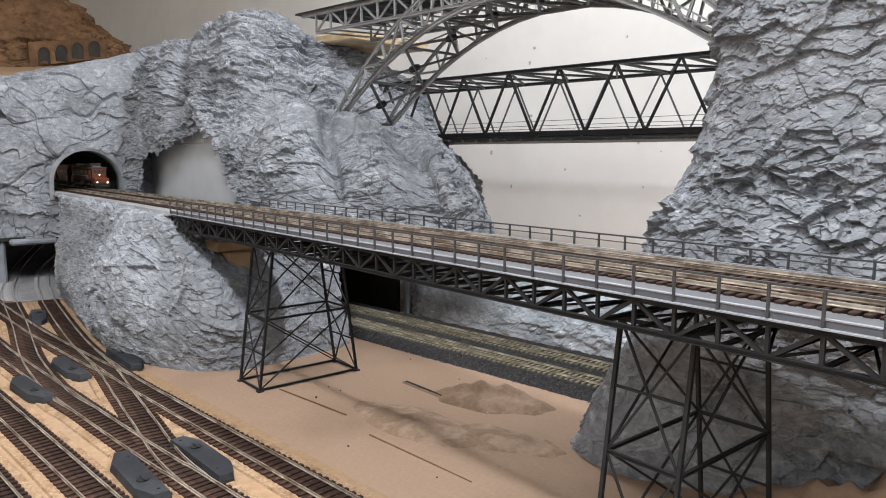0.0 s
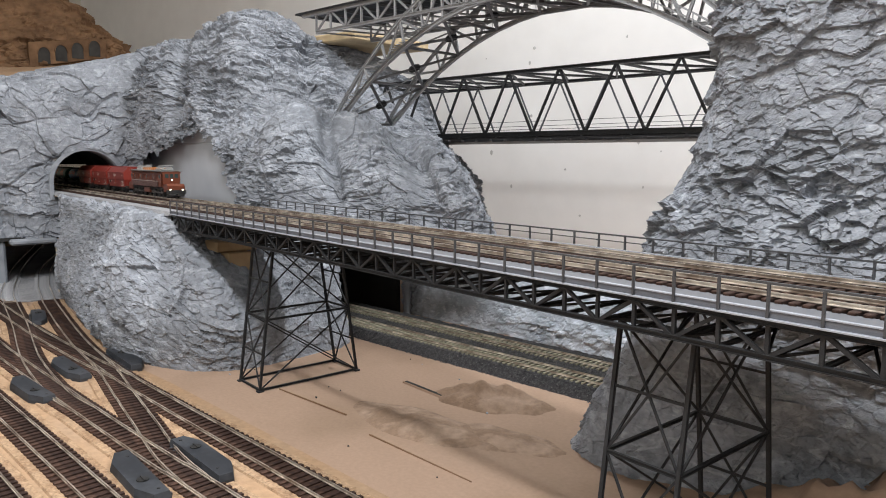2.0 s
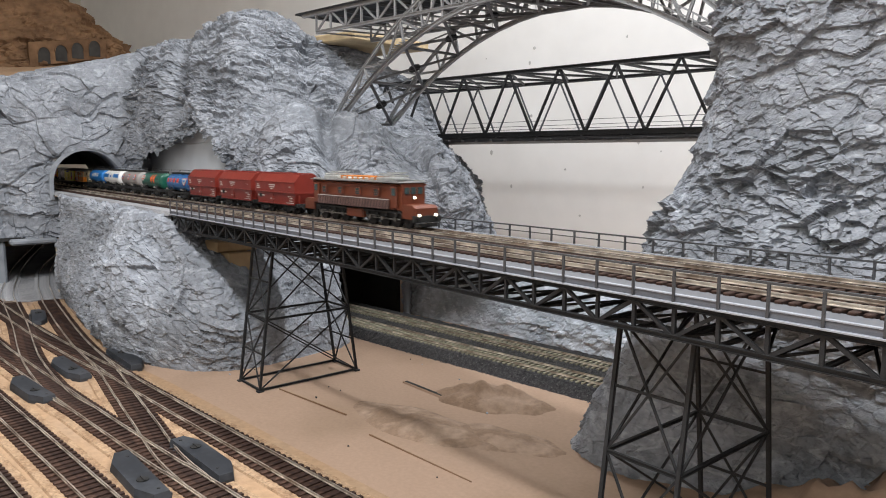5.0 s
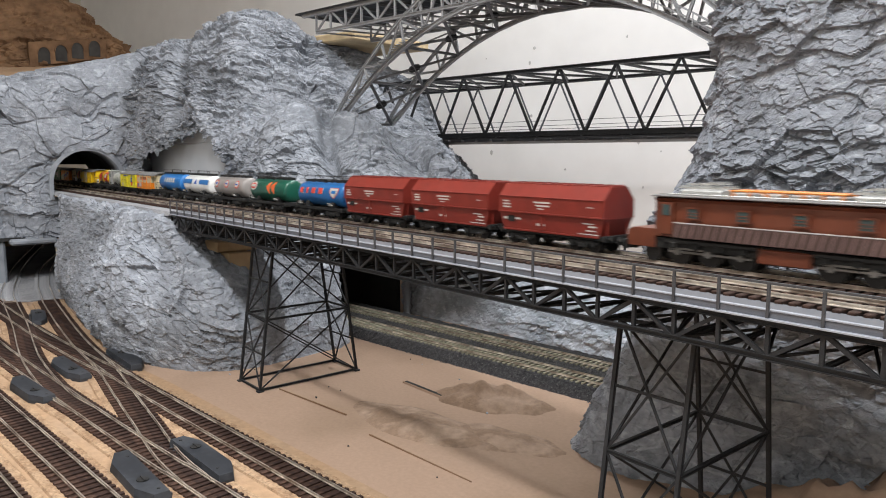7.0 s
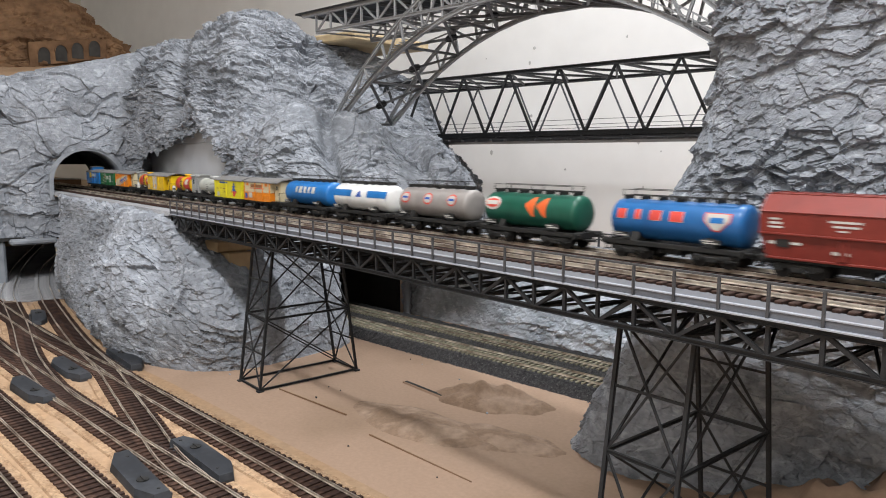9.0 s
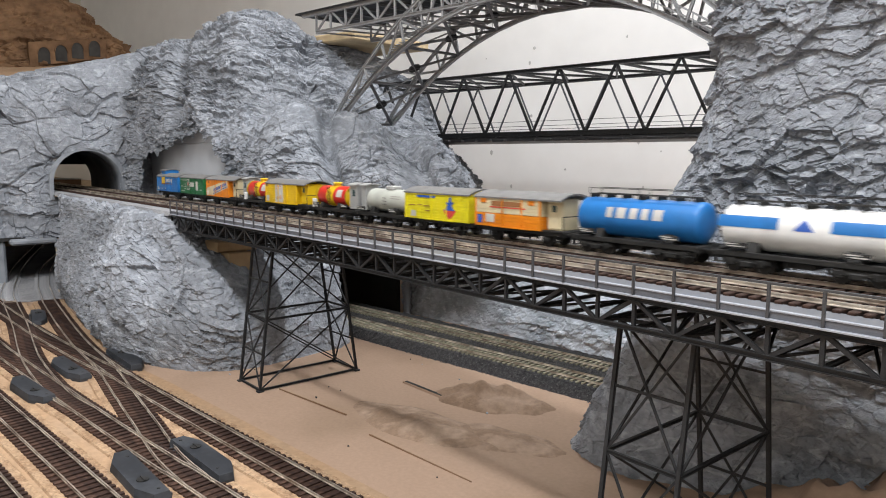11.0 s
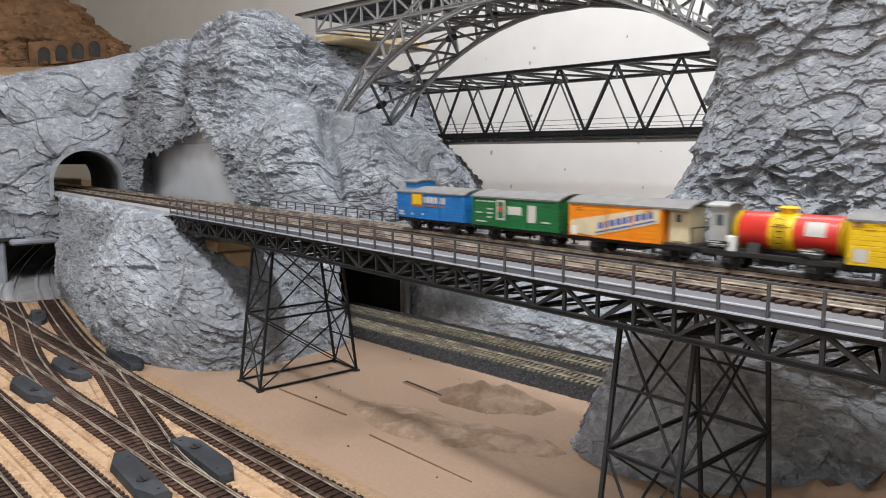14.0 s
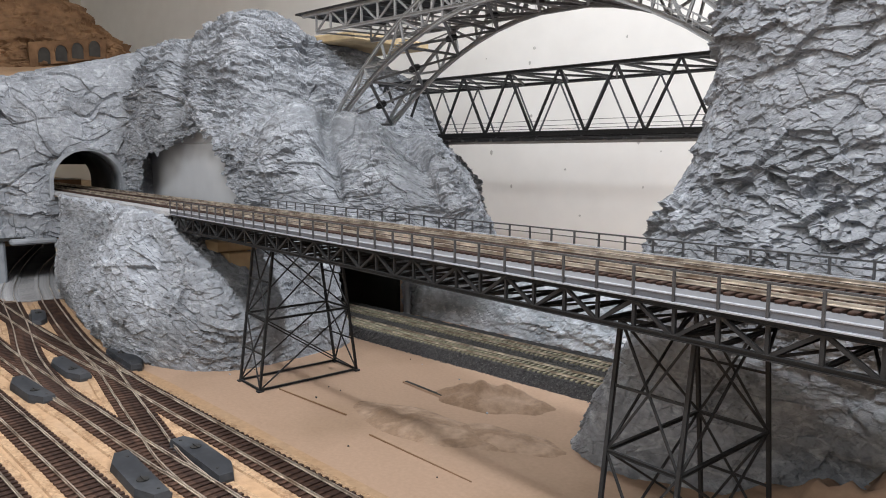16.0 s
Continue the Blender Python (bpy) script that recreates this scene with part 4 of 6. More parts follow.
def underframe(root, length, bogies):
    """Sole bars, buffers, couplings, wheels and axle guards, from x = 0 to length."""
    bm = bmesh.new()
    for y in (-0.0125, 0.0125):
        add_box(bm, (length / 2, y, 0.0098), (length, 0.0018, 0.0030), 0.0003)
    add_box(bm, (length / 2, 0, 0.0095), (length - 0.002, 0.022, 0.0018))
    for x in (0.0006, length - 0.0006):
        add_box(bm, (x, 0, 0.0095), (0.0016, 0.027, 0.0042), 0.0003)
    for x in np.linspace(length * 0.3, length * 0.7, 4):
        add_box(bm, (x, -0.011, 0.0068), (0.0018, 0.002, 0.0034))
    add_box(bm, (length * 0.5, 0, 0.0068), (length * 0.16, 0.018, 0.0040), 0.0006)
    part("underframe", bm, UNDER, root)
    for x, d in ((0, -1), (length, 1)):
        for y in (-0.0095, 0.0095):
            bm = bmesh.new()
            add_cyl(bm, (x, y, 0.0098), (x + d * 0.0034, y, 0.0098), 0.0009, seg=10)
            add_cyl(bm, (x + d * 0.0034, y, 0.0098), (x + d * 0.0041, y, 0.0098), 0.0023, seg=14)
            part("buffer", bm, UNDER, root)
        part("coupling", box_mesh((x + d * 0.0035, 0, 0.0062), (0.0085, 0.0032, 0.0014), 0.0003), UNDER, root)
    xs = (length * 0.2, length * 0.8)
    for x in xs:
        if bogies:
            bm = bmesh.new()
            for y in (-0.0118, 0.0118):
                add_box(bm, (x, y, 0.0062), (0.026, 0.0016, 0.0028), 0.0005)
                for dx in (-0.0085, 0.0085):
                    add_box(bm, (x + dx, y * 1.07, 0.0055), (0.0034, 0.0016, 0.0042), 0.0006)
                add_box(bm, (x, y * 1.05, 0.0048), (0.0075, 0.0016, 0.0032), 0.0005)
            add_box(bm, (x, 0, 0.0075), (0.006, 0.022, 0.0022))
            b = part("bogie", bm, UNDER, root)
            for dx in (-0.0085, 0.0085):
                wheelset(x + dx, 0.0052, WHEEL_S, b)
        else:
            bm = bmesh.new()
            for y in (-0.0122, 0.0122):
                add_box(bm, (x, y, 0.0062), (0.0060, 0.0012, 0.0056), 0.0006)
                add_box(bm, (x, y * 1.04, 0.0085), (0.0150, 0.0014, 0.0012), 0.0003)
                add_box(bm, (x, y * 1.08, 0.0053), (0.0028, 0.0018, 0.0028), 0.0005)
            part("axle_guard", bm, UNDER, root)
            wheelset(x, 0.0052, WHEEL_S, root)


def mark(root, x, z, w, h, mat, y=-0.0158, name="marking", skew=0.0):
    """A flat painted mark on the side that faces the room."""
    bm = bmesh.new()
    add_prism(bm, [(x, z), (x + w, z + skew), (x + w, z + h + skew), (x, z + h)], y, y - 0.00012, "xz")
    return part(name, bm, mat, root)


def planked_sides(x0, x1, z0, z1, half, board, ends=True):
    """A van body of horizontal boards with open joints."""
    bm = bmesh.new()
    add_box(bm, ((x0 + x1) / 2, 0, (z0 + z1) / 2), (x1 - x0 - 0.0003, 2 * half + 0.0002, z1 - z0))
    n = max(1, round((z1 - z0) / board))
    h = (z1 - z0) / n
    for i in range(n):
        z = z0 + (i + 0.5) * h
        for y in (-half, half):
            add_box(bm, ((x0 + x1) / 2, y, z), (x1 - x0, 0.0008, h - 0.00022), 0.00012)
        if ends:
            for x in (x0, x1):
                add_box(bm, (x, 0, z), (0.0008, 2 * half, h - 0.00022), 0.00012)
    return bm


def arched_roof(x0, x1, z, half, rise, mat, root, over=0.0012):
    pts = []
    n = 14
    for i in range(n + 1):
        a = -1 + 2 * i / n
        pts.append((a * (half + over), z + rise * (1 - a * a)))
    pts += [(p[0], p[1] - 0.0011) for p in reversed(pts)]
    bm = bmesh.new()
    add_prism(bm, pts, x0 - over, x1 + over, "yz")
    return part("roof", bm, mat, root)


def steps_and_rails(root, length, mat):
    for x in (0.004, length - 0.004):
        bm = bmesh.new()
        add_box(bm, (x, -0.0148, 0.0052), (0.0050, 0.0022, 0.0005))
        for dx in (-0.0022, 0.0022):
            add_box(bm, (x + dx, -0.0140, 0.0075), (0.0005, 0.0005, 0.0050))
        part("step", bm, mat, root)


def van(name, u, length, body, label, roof_mat=GREY_ROOF, cab=None, low=None, board=0.0023):
    """A two-axle covered van; cab: the colour of a brakeman's cabin at the leading end; low: colour of the lower half."""
    root = vehicle(name, u, label, "goods wagon")
    full = length + (0.019 if cab else 0)
    underframe(root, full, False)
    half = 0.0152
    if low:
        part("lower_body", planked_sides(0, length, 0.0108, 0.0205, half, board), low, root)
        part("upper_body", planked_sides(0, length, 0.0207, 0.0325, half, board), body, root)
    else:
        part("body", planked_sides(0, length, 0.0108, 0.0325, half, board), body, root)
    bm = bmesh.new()
    pts = [(-half * 0.96, 0.0318), (half * 0.96, 0.0318)] + [(half * 0.96 * a, 0.0322 + 0.0032 * (1 - a * a)) for a in np.linspace(1, -1, 9)]
    add_prism(bm, pts, 0.0004, length - 0.0004, "yz")
    part("gable", bm, body, root)
    arched_roof(0, length + (0.017 if cab else 0), 0.0326, half, 0.0042, roof_mat, root)
    # door with its frame and runner
    d = length * 0.44
    bm = bmesh.new()
    for x in (d, d + 0.019):
        add_box(bm, (x, -half - 0.0007, 0.0215), (0.0009, 0.0009, 0.0205))
    add_box(bm, (d + 0.0095, -half - 0.0007, 0.0322), (0.021, 0.0009, 0.0009))
    add_box(bm, (d + 0.0095, -half - 0.0007, 0.0112), (0.040, 0.0009, 0.0008))
    part("door_frame", bm, low or body, root)
    for x in (0.0008, length - 0.0008):
        for y in (-half - 0.0005, half + 0.0005):
            part("corner_post", box_mesh((x, y, 0.0216), (0.0016, 0.0008, 0.0216), 0.0002), low or body, root)
    if cab:
        bm = bmesh.new()
        add_box(bm, (length + 0.0085, -0.002, 0.0225), (0.0135, 0.017, 0.0215), 0.0004)
        add_box(bm, (length + 0.0085, -0.0109, 0.0215), (0.0095, 0.0008, 0.0170), 0.0002)
        c = part("cabin", bm, cab, root)
        part("window", box_mesh((length + 0.0085, -0.0114, 0.0265), (0.0036, 0.0006, 0.0045), 0.0001), GLASS_DARK, c)
        part("platform", box_mesh((length + 0.0095, 0, 0.0112), (0.0185, 0.029, 0.0012), 0.0002), UNDER, root)
        bm = bmesh.new()
        for y in (-0.0135, 0.0135):
            add_box(bm, (length + 0.0182, y, 0.0165), (0.0006, 0.0006, 0.0105))
        add_box(bm, (length + 0.0182, 0, 0.0215), (0.0006, 0.027, 0.0006))
        part("end_railing", bm, UNDER, root)
    for x in (0.006, length - 0.012):
        bm = bmesh.new()
        for k in range(3):
            add_box(bm, (x + 0.003, -half - 0.0006, 0.0285 + k * 0.0011), (0.0055, 0.0006, 0.0006))
        add_box(bm, (x + 0.003, -half - 0.0004, 0.0296), (0.0060, 0.0003, 0.0032))
        part("vent", bm, low or body, root)
    steps_and_rails(root, full, UNDER)
    return root


def tank_shell(root, x0, x1, r, zc, mat, name="tank", seg=40):
    """A lying drum with domed ends and riveted bands."""
    prof = [(x0, 0.0), (x0 + 0.0004, r * 0.55), (x0 + 0.0012, r * 0.85), (x0 + 0.0026, r * 0.98), (x0 + 0.0036, r), (x1 - 0.0036, r), (x1 - 0.0026, r * 0.98), (x1 - 0.0012, r * 0.85), (x1 - 0.0004, r * 0.55), (x1, 0.0)]
    bm = bmesh.new()
    rings = []
    for x, q in prof:
        rings.append([bm.verts.new((x, q * math.cos(2 * math.pi * k / seg), zc + q * math.sin(2 * math.pi * k / seg))) for k in range(seg)])
    for a, b in zip(rings, rings[1:]):
        for k in range(seg):
            bm.faces.new((a[k], a[(k + 1) % seg], b[(k + 1) % seg], b[k]))
    bmesh.ops.remove_doubles(bm, verts=bm.verts, dist=1e-6)
    bmesh.ops.recalc_face_normals(bm, faces=bm.faces)
    for f in bm.faces:
        f.smooth = True
    return part(name, bm, mat, root)


def tank_mark(root, x0, x1, a0, a1, r, zc, mat, name="marking", curve=None):
    """A painted field on the drum, between two angles up from the side that faces the room."""
    bm = bmesh.new()
    n, m = 6, 10
    grid = []
    for i in range(m + 1):
        x = x0 + (x1 - x0) * i / m
        lo, hi = a0, a1
        if curve:
            lo, hi = curve(i / m, a0, a1)
        row = []
        for k in range(n + 1):
            a = math.pi - radians(lo + (hi - lo) * k / n)
            row.append(bm.verts.new((x, (r + 0.0002) * math.cos(a), zc + (r + 0.0002) * math.sin(a))))
        grid.append(row)
    for p, q in zip(grid, grid[1:]):
        for k in range(n):
            bm.faces.new((p[k], q[k], q[k + 1], p[k + 1]))
    bmesh.ops.recalc_face_normals(bm, faces=bm.faces)
    for f in bm.faces:
        f.smooth = True
    return part(name, bm, mat, root)


def oval(i, lo, hi):
    mid, h = (lo + hi) / 2, (hi - lo) / 2
    q = math.sqrt(max(0.0, 1 - (2 * i - 1) ** 2)) if True else 1
    return mid - h * max(q, 0.05), mid + h * max(q, 0.05)


def shield(i, lo, hi):
    q = 1 - abs(2 * i - 1)
    return hi - (hi - lo) * (0.45 + 0.55 * min(1, q * 1.3)), hi


def tank_wagon(u, length, mat, label, bogies=True, r=0.0122, zc=0.0235, walkway=True, saddles=True, name="tank_wagon", x0=0.001, x1=None):
    root = vehicle(name, u, label, "tank wagon")
    underframe(root, length, bogies)
    x1 = x1 or length - 0.001
    tank_shell(root, x0, x1, r, zc, mat)
    for x in (x0 + (x1 - x0) * 0.22, x0 + (x1 - x0) * 0.78):
        bm = bmesh.new()
        add_prism(bm, [(-0.0125, 0.0105), (0.0125, 0.0105), (0.0100, 0.0165), (0.004, 0.0118), (-0.004, 0.0118), (-0.0100, 0.0165)], x - 0.003, x + 0.003, "yz")
        part("saddle", bm, UNDER, root)
    if walkway:
        bm = bmesh.new()
        L = x1 - x0
        for y in (-0.0045, 0.0045):
            add_box(bm, ((x0 + x1) / 2, y, zc + r + 0.0024), (L * 0.86, 0.0014, 0.0005))
        for x in np.linspace(x0 + L * 0.08, x1 - L * 0.08, 7):
            add_box(bm, (x, 0, zc + r + 0.0012), (0.0008, 0.010, 0.0026))
        add_box(bm, ((x0 + x1) / 2, 0, zc + r + 0.0008), (0.006, 0.006, 0.0035), 0.0008)
        part("walkway", bm, UNDER, root)
        bm = bmesh.new()
        for y in (-0.0062, 0.0062):
            for x in np.linspace(x0 + L * 0.08, x1 - L * 0.08, 3):
                add_box(bm, (x, y, zc + r + 0.0040), (0.0004, 0.0004, 0.0040))
            add_box(bm, ((x0 + x1) / 2, y, zc + r + 0.0060), (L * 0.84, 0.0004, 0.0004))
        part("walkway_rail", bm, UNDER, root)
    for x in (length * 0.14, length * 0.80):
        part("data_plate", box_mesh((x, -0.0143, 0.0148), (0.012, 0.0008, 0.0028), 0.0002), UNDER, root)
        for dx, dz, w in ((-0.002, 0.0006, 0.0070), (0.0005, -0.0006, 0.0090)):
            part("lettering", box_mesh((x + dx, -0.0148, 0.0148 + dz), (w, 0.0003, 0.0006)), SIGN_WHITE, root, "small white lettering")
    steps_and_rails(root, length, UNDER)
    return root


def hopper(u):
    L = 0.093
    root = vehicle("hopper_wagon", u, "oxide red bogie hopper wagon with sloped roof and sides", "goods wagon")
    underframe(root, L, True)
    h = 0.0160
    half = [(-0.0105, 0.0095), (-0.0142, 0.0108), (-0.0150, 0.0222), (-h, 0.0234), (-h, 0.0340), (-0.0085, 0.0425)]
    outline = half + [(-y, z) for y, z in reversed(half)]
    bm = bmesh.new()
    add_prism(bm, outline, 0.0, L - 0.0, "yz")
    vs = [v for v in bm.verts if abs(v.co.x) < 1e-6 or abs(v.co.x - L) < 1e-6]
    for v in vs:
        if v.co.z < 0.022:
            v.co.x += 0.004 if v.co.x < L / 2 else -0.004
    part("hopper_body", bm, OXIDE, root)
    bm = bmesh.new()
    for y in (-h - 0.0001, h + 0.0001):
        add_box(bm, (L / 2, y, 0.0229), (L, 0.0012, 0.0011), 0.0002)
        add_box(bm, (L / 2, y, 0.0340), (L, 0.0009, 0.0007), 0.0002)
        add_box(bm, (L / 2, y * 0.90, 0.0104), (L - 0.008, 0.0010, 0.0012), 0.0002)
    part("side_rib", bm, OXIDE, root)
    bm = bmesh.new()
    add_box(bm, (L / 2, 0, 0.0428), (L * 0.98, 0.016, 0.0010), 0.0003)
    for x in np.linspace(0.004, L - 0.004, 12):
        add_box(bm, (x, 0, 0.0434), (0.0012, 0.0165, 0.0006))
    part("roof_hatch", bm, OXIDE, root)
    bm = bmesh.new()
    add_box(bm, (L * 0.44, -0.0150, 0.0165), (0.0035, 0.0012, 0.0100), 0.0003)
    part("hatch_lever", bm, OXIDE, root)
    for x in (0.001, L - 0.001):
        bm = bmesh.new()
        for y in (-0.0100, 0.0100):
            add_box(bm, (x, y, 0.0160), (0.0012, 0.0012, 0.0125))
        add_box(bm, (x, 0, 0.0225), (0.0014, 0.030, 0.0012))
        part("end_frame", bm, OXIDE, root)
    for x, z, w, g in ((0.034, 0.0300, 0.015, 0.0011), (0.036, 0.0278, 0.012, 0.0010), (0.038, 0.0258, 0.005, 0.0008), (0.005, 0.0300, 0.0055, 0.0010), (0.005, 0.0278, 0.0065, 0.0012), (0.005, 0.0258, 0.0070, 0.0010), (0.080, 0.0290, 0.005, 0.0006)):
        mark(root, x, z, w, g, SIGN_WHITE, y=-h - 0.0001)
    for x, z, w, g in ((0.0015, 0.0175, 0.0035, 0.0016), (0.0130, 0.0177, 0.0050, 0.0013), (0.033, 0.0145, 0.0075, 0.0016), (0.073, 0.0185, 0.009, 0.0007), (0.078, 0.0165, 0.006, 0.0010), (0.076, 0.0140, 0.008, 0.0008), (0.070, 0.0118, 0.016, 0.0006)):
        mark(root, x + 0.003, z, w, g, SIGN_WHITE, y=-0.0150)
    mark(root, 0.0085, 0.0162, 0.0070, 0.0040, UNDER, y=-0.0150)
    return root


def locomotive():
    u = 1.640
    root = vehicle("electric_locomotive", u, "chestnut brown electric locomotive with low end hoods and lit headlamps", "locomotive")
    b0, b1 = 0.027, 0.1755   # body from the tail end to the leading end
    total = 0.200
    half = 0.0158
    prof = [(-half, 0.0155), (half, 0.0155), (half, 0.0358), (half * 0.94, 0.0375), (half * 0.72, 0.0388), (-half * 0.72, 0.0388), (-half * 0.94, 0.0375), (-half, 0.0358)]
    bm = bmesh.new()
    add_prism(bm, prof, b0, b1, "yz")
    for v in bm.verts:
        if abs(v.co.y) > half * 0.9 and v.co.z < 0.037 and (v.co.x < b0 + 1e-5 or v.co.x > b1 - 1e-5):
            v.co.y *= 0.80
    body = part("body", bm, LOCO, root)
    # narrowed cab ends: side panels proud of the middle
    for x0, x1 in ((b0 + 0.014, b1 - 0.014),):
        bm = bmesh.new()
        add_box(bm, ((x0 + x1) / 2, -half - 0.0003, 0.0198), (x1 - x0, 0.0010, 0.0082), 0.0002)
        part("grille", bm, LOCO_BAND, body, "grey-brown slanted ventilation grille")
        bm = bmesh.new()
        n = 26
        for i in range(n):
            x = x0 + 0.002 + (x1 - x0 - 0.004) * i / (n - 1)
            add_prism(bm, [(x - 0.0008, 0.0160), (x + 0.0002, 0.0160), (x + 0.0022, 0.0236), (x + 0.0012, 0.0236)], -half - 0.0006, -half - 0.0012, "xz")
        part("grille_slat", bm, GRILLE_PALE, body, "pale slanted grille slats")
        bm = bmesh.new()
        add_box(bm, ((x0 + x1) / 2, -half - 0.0004, 0.0243), (x1 - x0, 0.0010, 0.0005))
        part("trim_line", bm, SIGN_WHITE, body)
    for x in (0.053, 0.082, 0.112, 0.142):
        bm = bmesh.new()
        for dx in (-0.0036, 0.0036):
            add_box(bm, (x + dx, -half - 0.0003, 0.0300), (0.0008, 0.0010, 0.0064))
        for dz in (-0.0030, 0.0030):
            add_box(bm, (x, -half - 0.0003, 0.0300 + dz), (0.0078, 0.0010, 0.0007))
        for dz in (-0.0012, 0.0004):
            add_box(bm, (x, -half - 0.0002, 0.0300 + dz), (0.0064, 0.0008, 0.0004))
        w = part("window", bm, LOCO, body)
        part("pane", box_mesh((x, -half - 0.0001, 0.0300), (0.0066, 0.0006, 0.0054)), GLASS_DARK, w)
    for x in (b0 + 0.0085, b1 - 0.0085):
        bm = box_mesh((x, -half + 0.0012, 0.0263), (0.0090, 0.0012, 0.0185), 0.0003)
        d = part("cab_door", bm, LOCO, body)
        part("pane", box_mesh((x, -half + 0.0004, 0.0312), (0.0050, 0.0006, 0.0062), 0.0001), GLASS_DARK, d)
    bm = bmesh.new()
    add_box(bm, ((b0 + b1) / 2, 0, 0.0392), (b1 - b0 + 0.002, 2 * half + 0.001, 0.0009), 0.0003)
    part("roof", bm, GREY_ROOF, body)
    # roof gear
    for xc in (b0 + 0.026, b1 - 0.030):
        p = part("roof_hatch", box_mesh((xc, 0, 0.0415), (0.026, 0.018, 0.0030), 0.0008), SILVER, root)
        bm = bmesh.new()
        for y in (-0.0065, 0.0065):
            add_box(bm, (xc, y, 0.0440), (0.030, 0.0008, 0.0008))
            add_box(bm, (xc, y, 0.0462), (0.020, 0.0007, 0.0007))
        for dx in (-0.013, -0.004, 0.004, 0.013):
            add_box(bm, (xc + dx, 0, 0.0448), (0.0008, 0.0150, 0.0010))
        add_box(bm, (xc + 0.006, 0, 0.0472), (0.0012, 0.0220, 0.0008))
        part("pantograph", bm, SILVER, root, "folded silver pantograph")
    bm = bmesh.new()
    for y in (-0.007, 0.0, 0.007):
        add_cyl(bm, (b0 + 0.042, y, 0.0432), (b1 - 0.046, y, 0.0432), 0.0005, seg=6)
    for x in np.linspace(b0 + 0.044, b1 - 0.048, 7):
        add_cyl(bm, (x, -0.007, 0.0396), (x, -0.007, 0.0432), 0.0009, seg=8)
        add_cyl(bm, (x, 0.007, 0.0396), (x, 0.007, 0.0432), 0.0009, seg=8)
    part("roof_line", bm, COPPER, root, "orange roof conductor on insulators")
    bm = bmesh.new()
    for x in np.linspace(b0 + 0.048, b1 - 0.052, 4):
        add_box(bm, (x, 0.0, 0.0408), (0.0100, 0.0120, 0.0022), 0.0005)
    part("roof_box", bm, SILVER, root)
    bm = bmesh.new()
    for y in (-0.0150, 0.0150):
        add_cyl(bm, (b0 + 0.004, y, 0.0405), (b1 - 0.004, y, 0.0405), 0.0004, seg=6)
        for x in np.linspace(b0 + 0.006, b1 - 0.006, 12):
            add_box(bm, (x, y, 0.0400), (0.0005, 0.0005, 0.0014))
    part("roof_rail", bm, SILVER, root)
    # hoods
    for x0, x1, nose in ((0.008, b0, -1), (b1, total - 0.006, 1)):
        bm = bmesh.new()
        zt = 0.0205 if nose > 0 else 0.0195
        add_prism(bm, [(x0, 0.0085), (x1, 0.0085), (x1, zt - (0.0025 if nose > 0 else 0)), (x1 - 0.004 * (nose > 0), zt), (x0 + 0.003 * (nose < 0), zt), (x0, zt - (0.002 if nose < 0 else 0))], -0.0125, 0.0125, "xz")
        part("hood", bm, LOCO, root)
    # leading cab front with windows
    for x, d in ((b1, 1), (b0, -1)):
        for y in (-0.0072, 0.0, 0.0072):
            part("front_window", box_mesh((x + d * 0.0002, y, 0.0322), (0.0006, 0.0052, 0.0058), 0.0001), GLASS_DARK, body)
    # lamps
    for x, y, z in ((total - 0.0058, -0.0090, 0.0122), (total - 0.0058, 0.0090, 0.0122), (b1 + 0.0006, 0.0, 0.0262)):
        bm = bmesh.new()
        add_cyl(bm, (x - 0.001, y, z), (x + 0.0010, y, z), 0.0017, seg=16)
        h = part("headlamp", bm, UNDER, root)
        bm = bmesh.new()
        add_cyl(bm, (x + 0.0010, y, z), (x + 0.0015, y, z), 0.0011, seg=16)
        part("lens", bm, LAMP, h, "glowing warm white lens")
    # underframe: buffer beams, wheels, rods, boxes
    bm = bmesh.new()
    add_box(bm, (total / 2, 0, 0.0115), (total - 0.016, 0.022, 0.0060))
    for x in (0.0070, total - 0.0070):
        add_box(bm, (x, 0, 0.0090), (0.0024, 0.029, 0.0060), 0.0004)
    add_box(bm, (total - 0.006, 0, 0.0040), (0.0030, 0.024, 0.0040), 0.0006)
    part("underframe", bm, UNDER, root)
    for x, d in ((0.0060, -1), (total - 0.0060, 1)):
        for y in (-0.0098, 0.0098):
            bm = bmesh.new()
            add_cyl(bm, (x, y, 0.0095), (x + d * 0.0045, y, 0.0095), 0.0011, seg=10)
            add_cyl(bm, (x + d * 0.0045, y, 0.0095), (x + d * 0.0055, y, 0.0095), 0.0026, seg=16)
            part("buffer", bm, UNDER, root)
        part("coupling", box_mesh((x + d * 0.004, 0, 0.0058), (0.0100, 0.0032, 0.0014), 0.0003), UNDER, root)
    for x, me, r in ((0.024, WHEEL_S, 0.0052), (0.042, WHEEL_L, 0.0078), (0.061, WHEEL_L, 0.0078), (0.080, WHEEL_L, 0.0078), (0.126, WHEEL_L, 0.0078), (0.146, WHEEL_L, 0.0078), (0.163, WHEEL_L, 0.0078), (0.181, WHEEL_S, 0.0052)):
        wheelset(x, r, me, root)
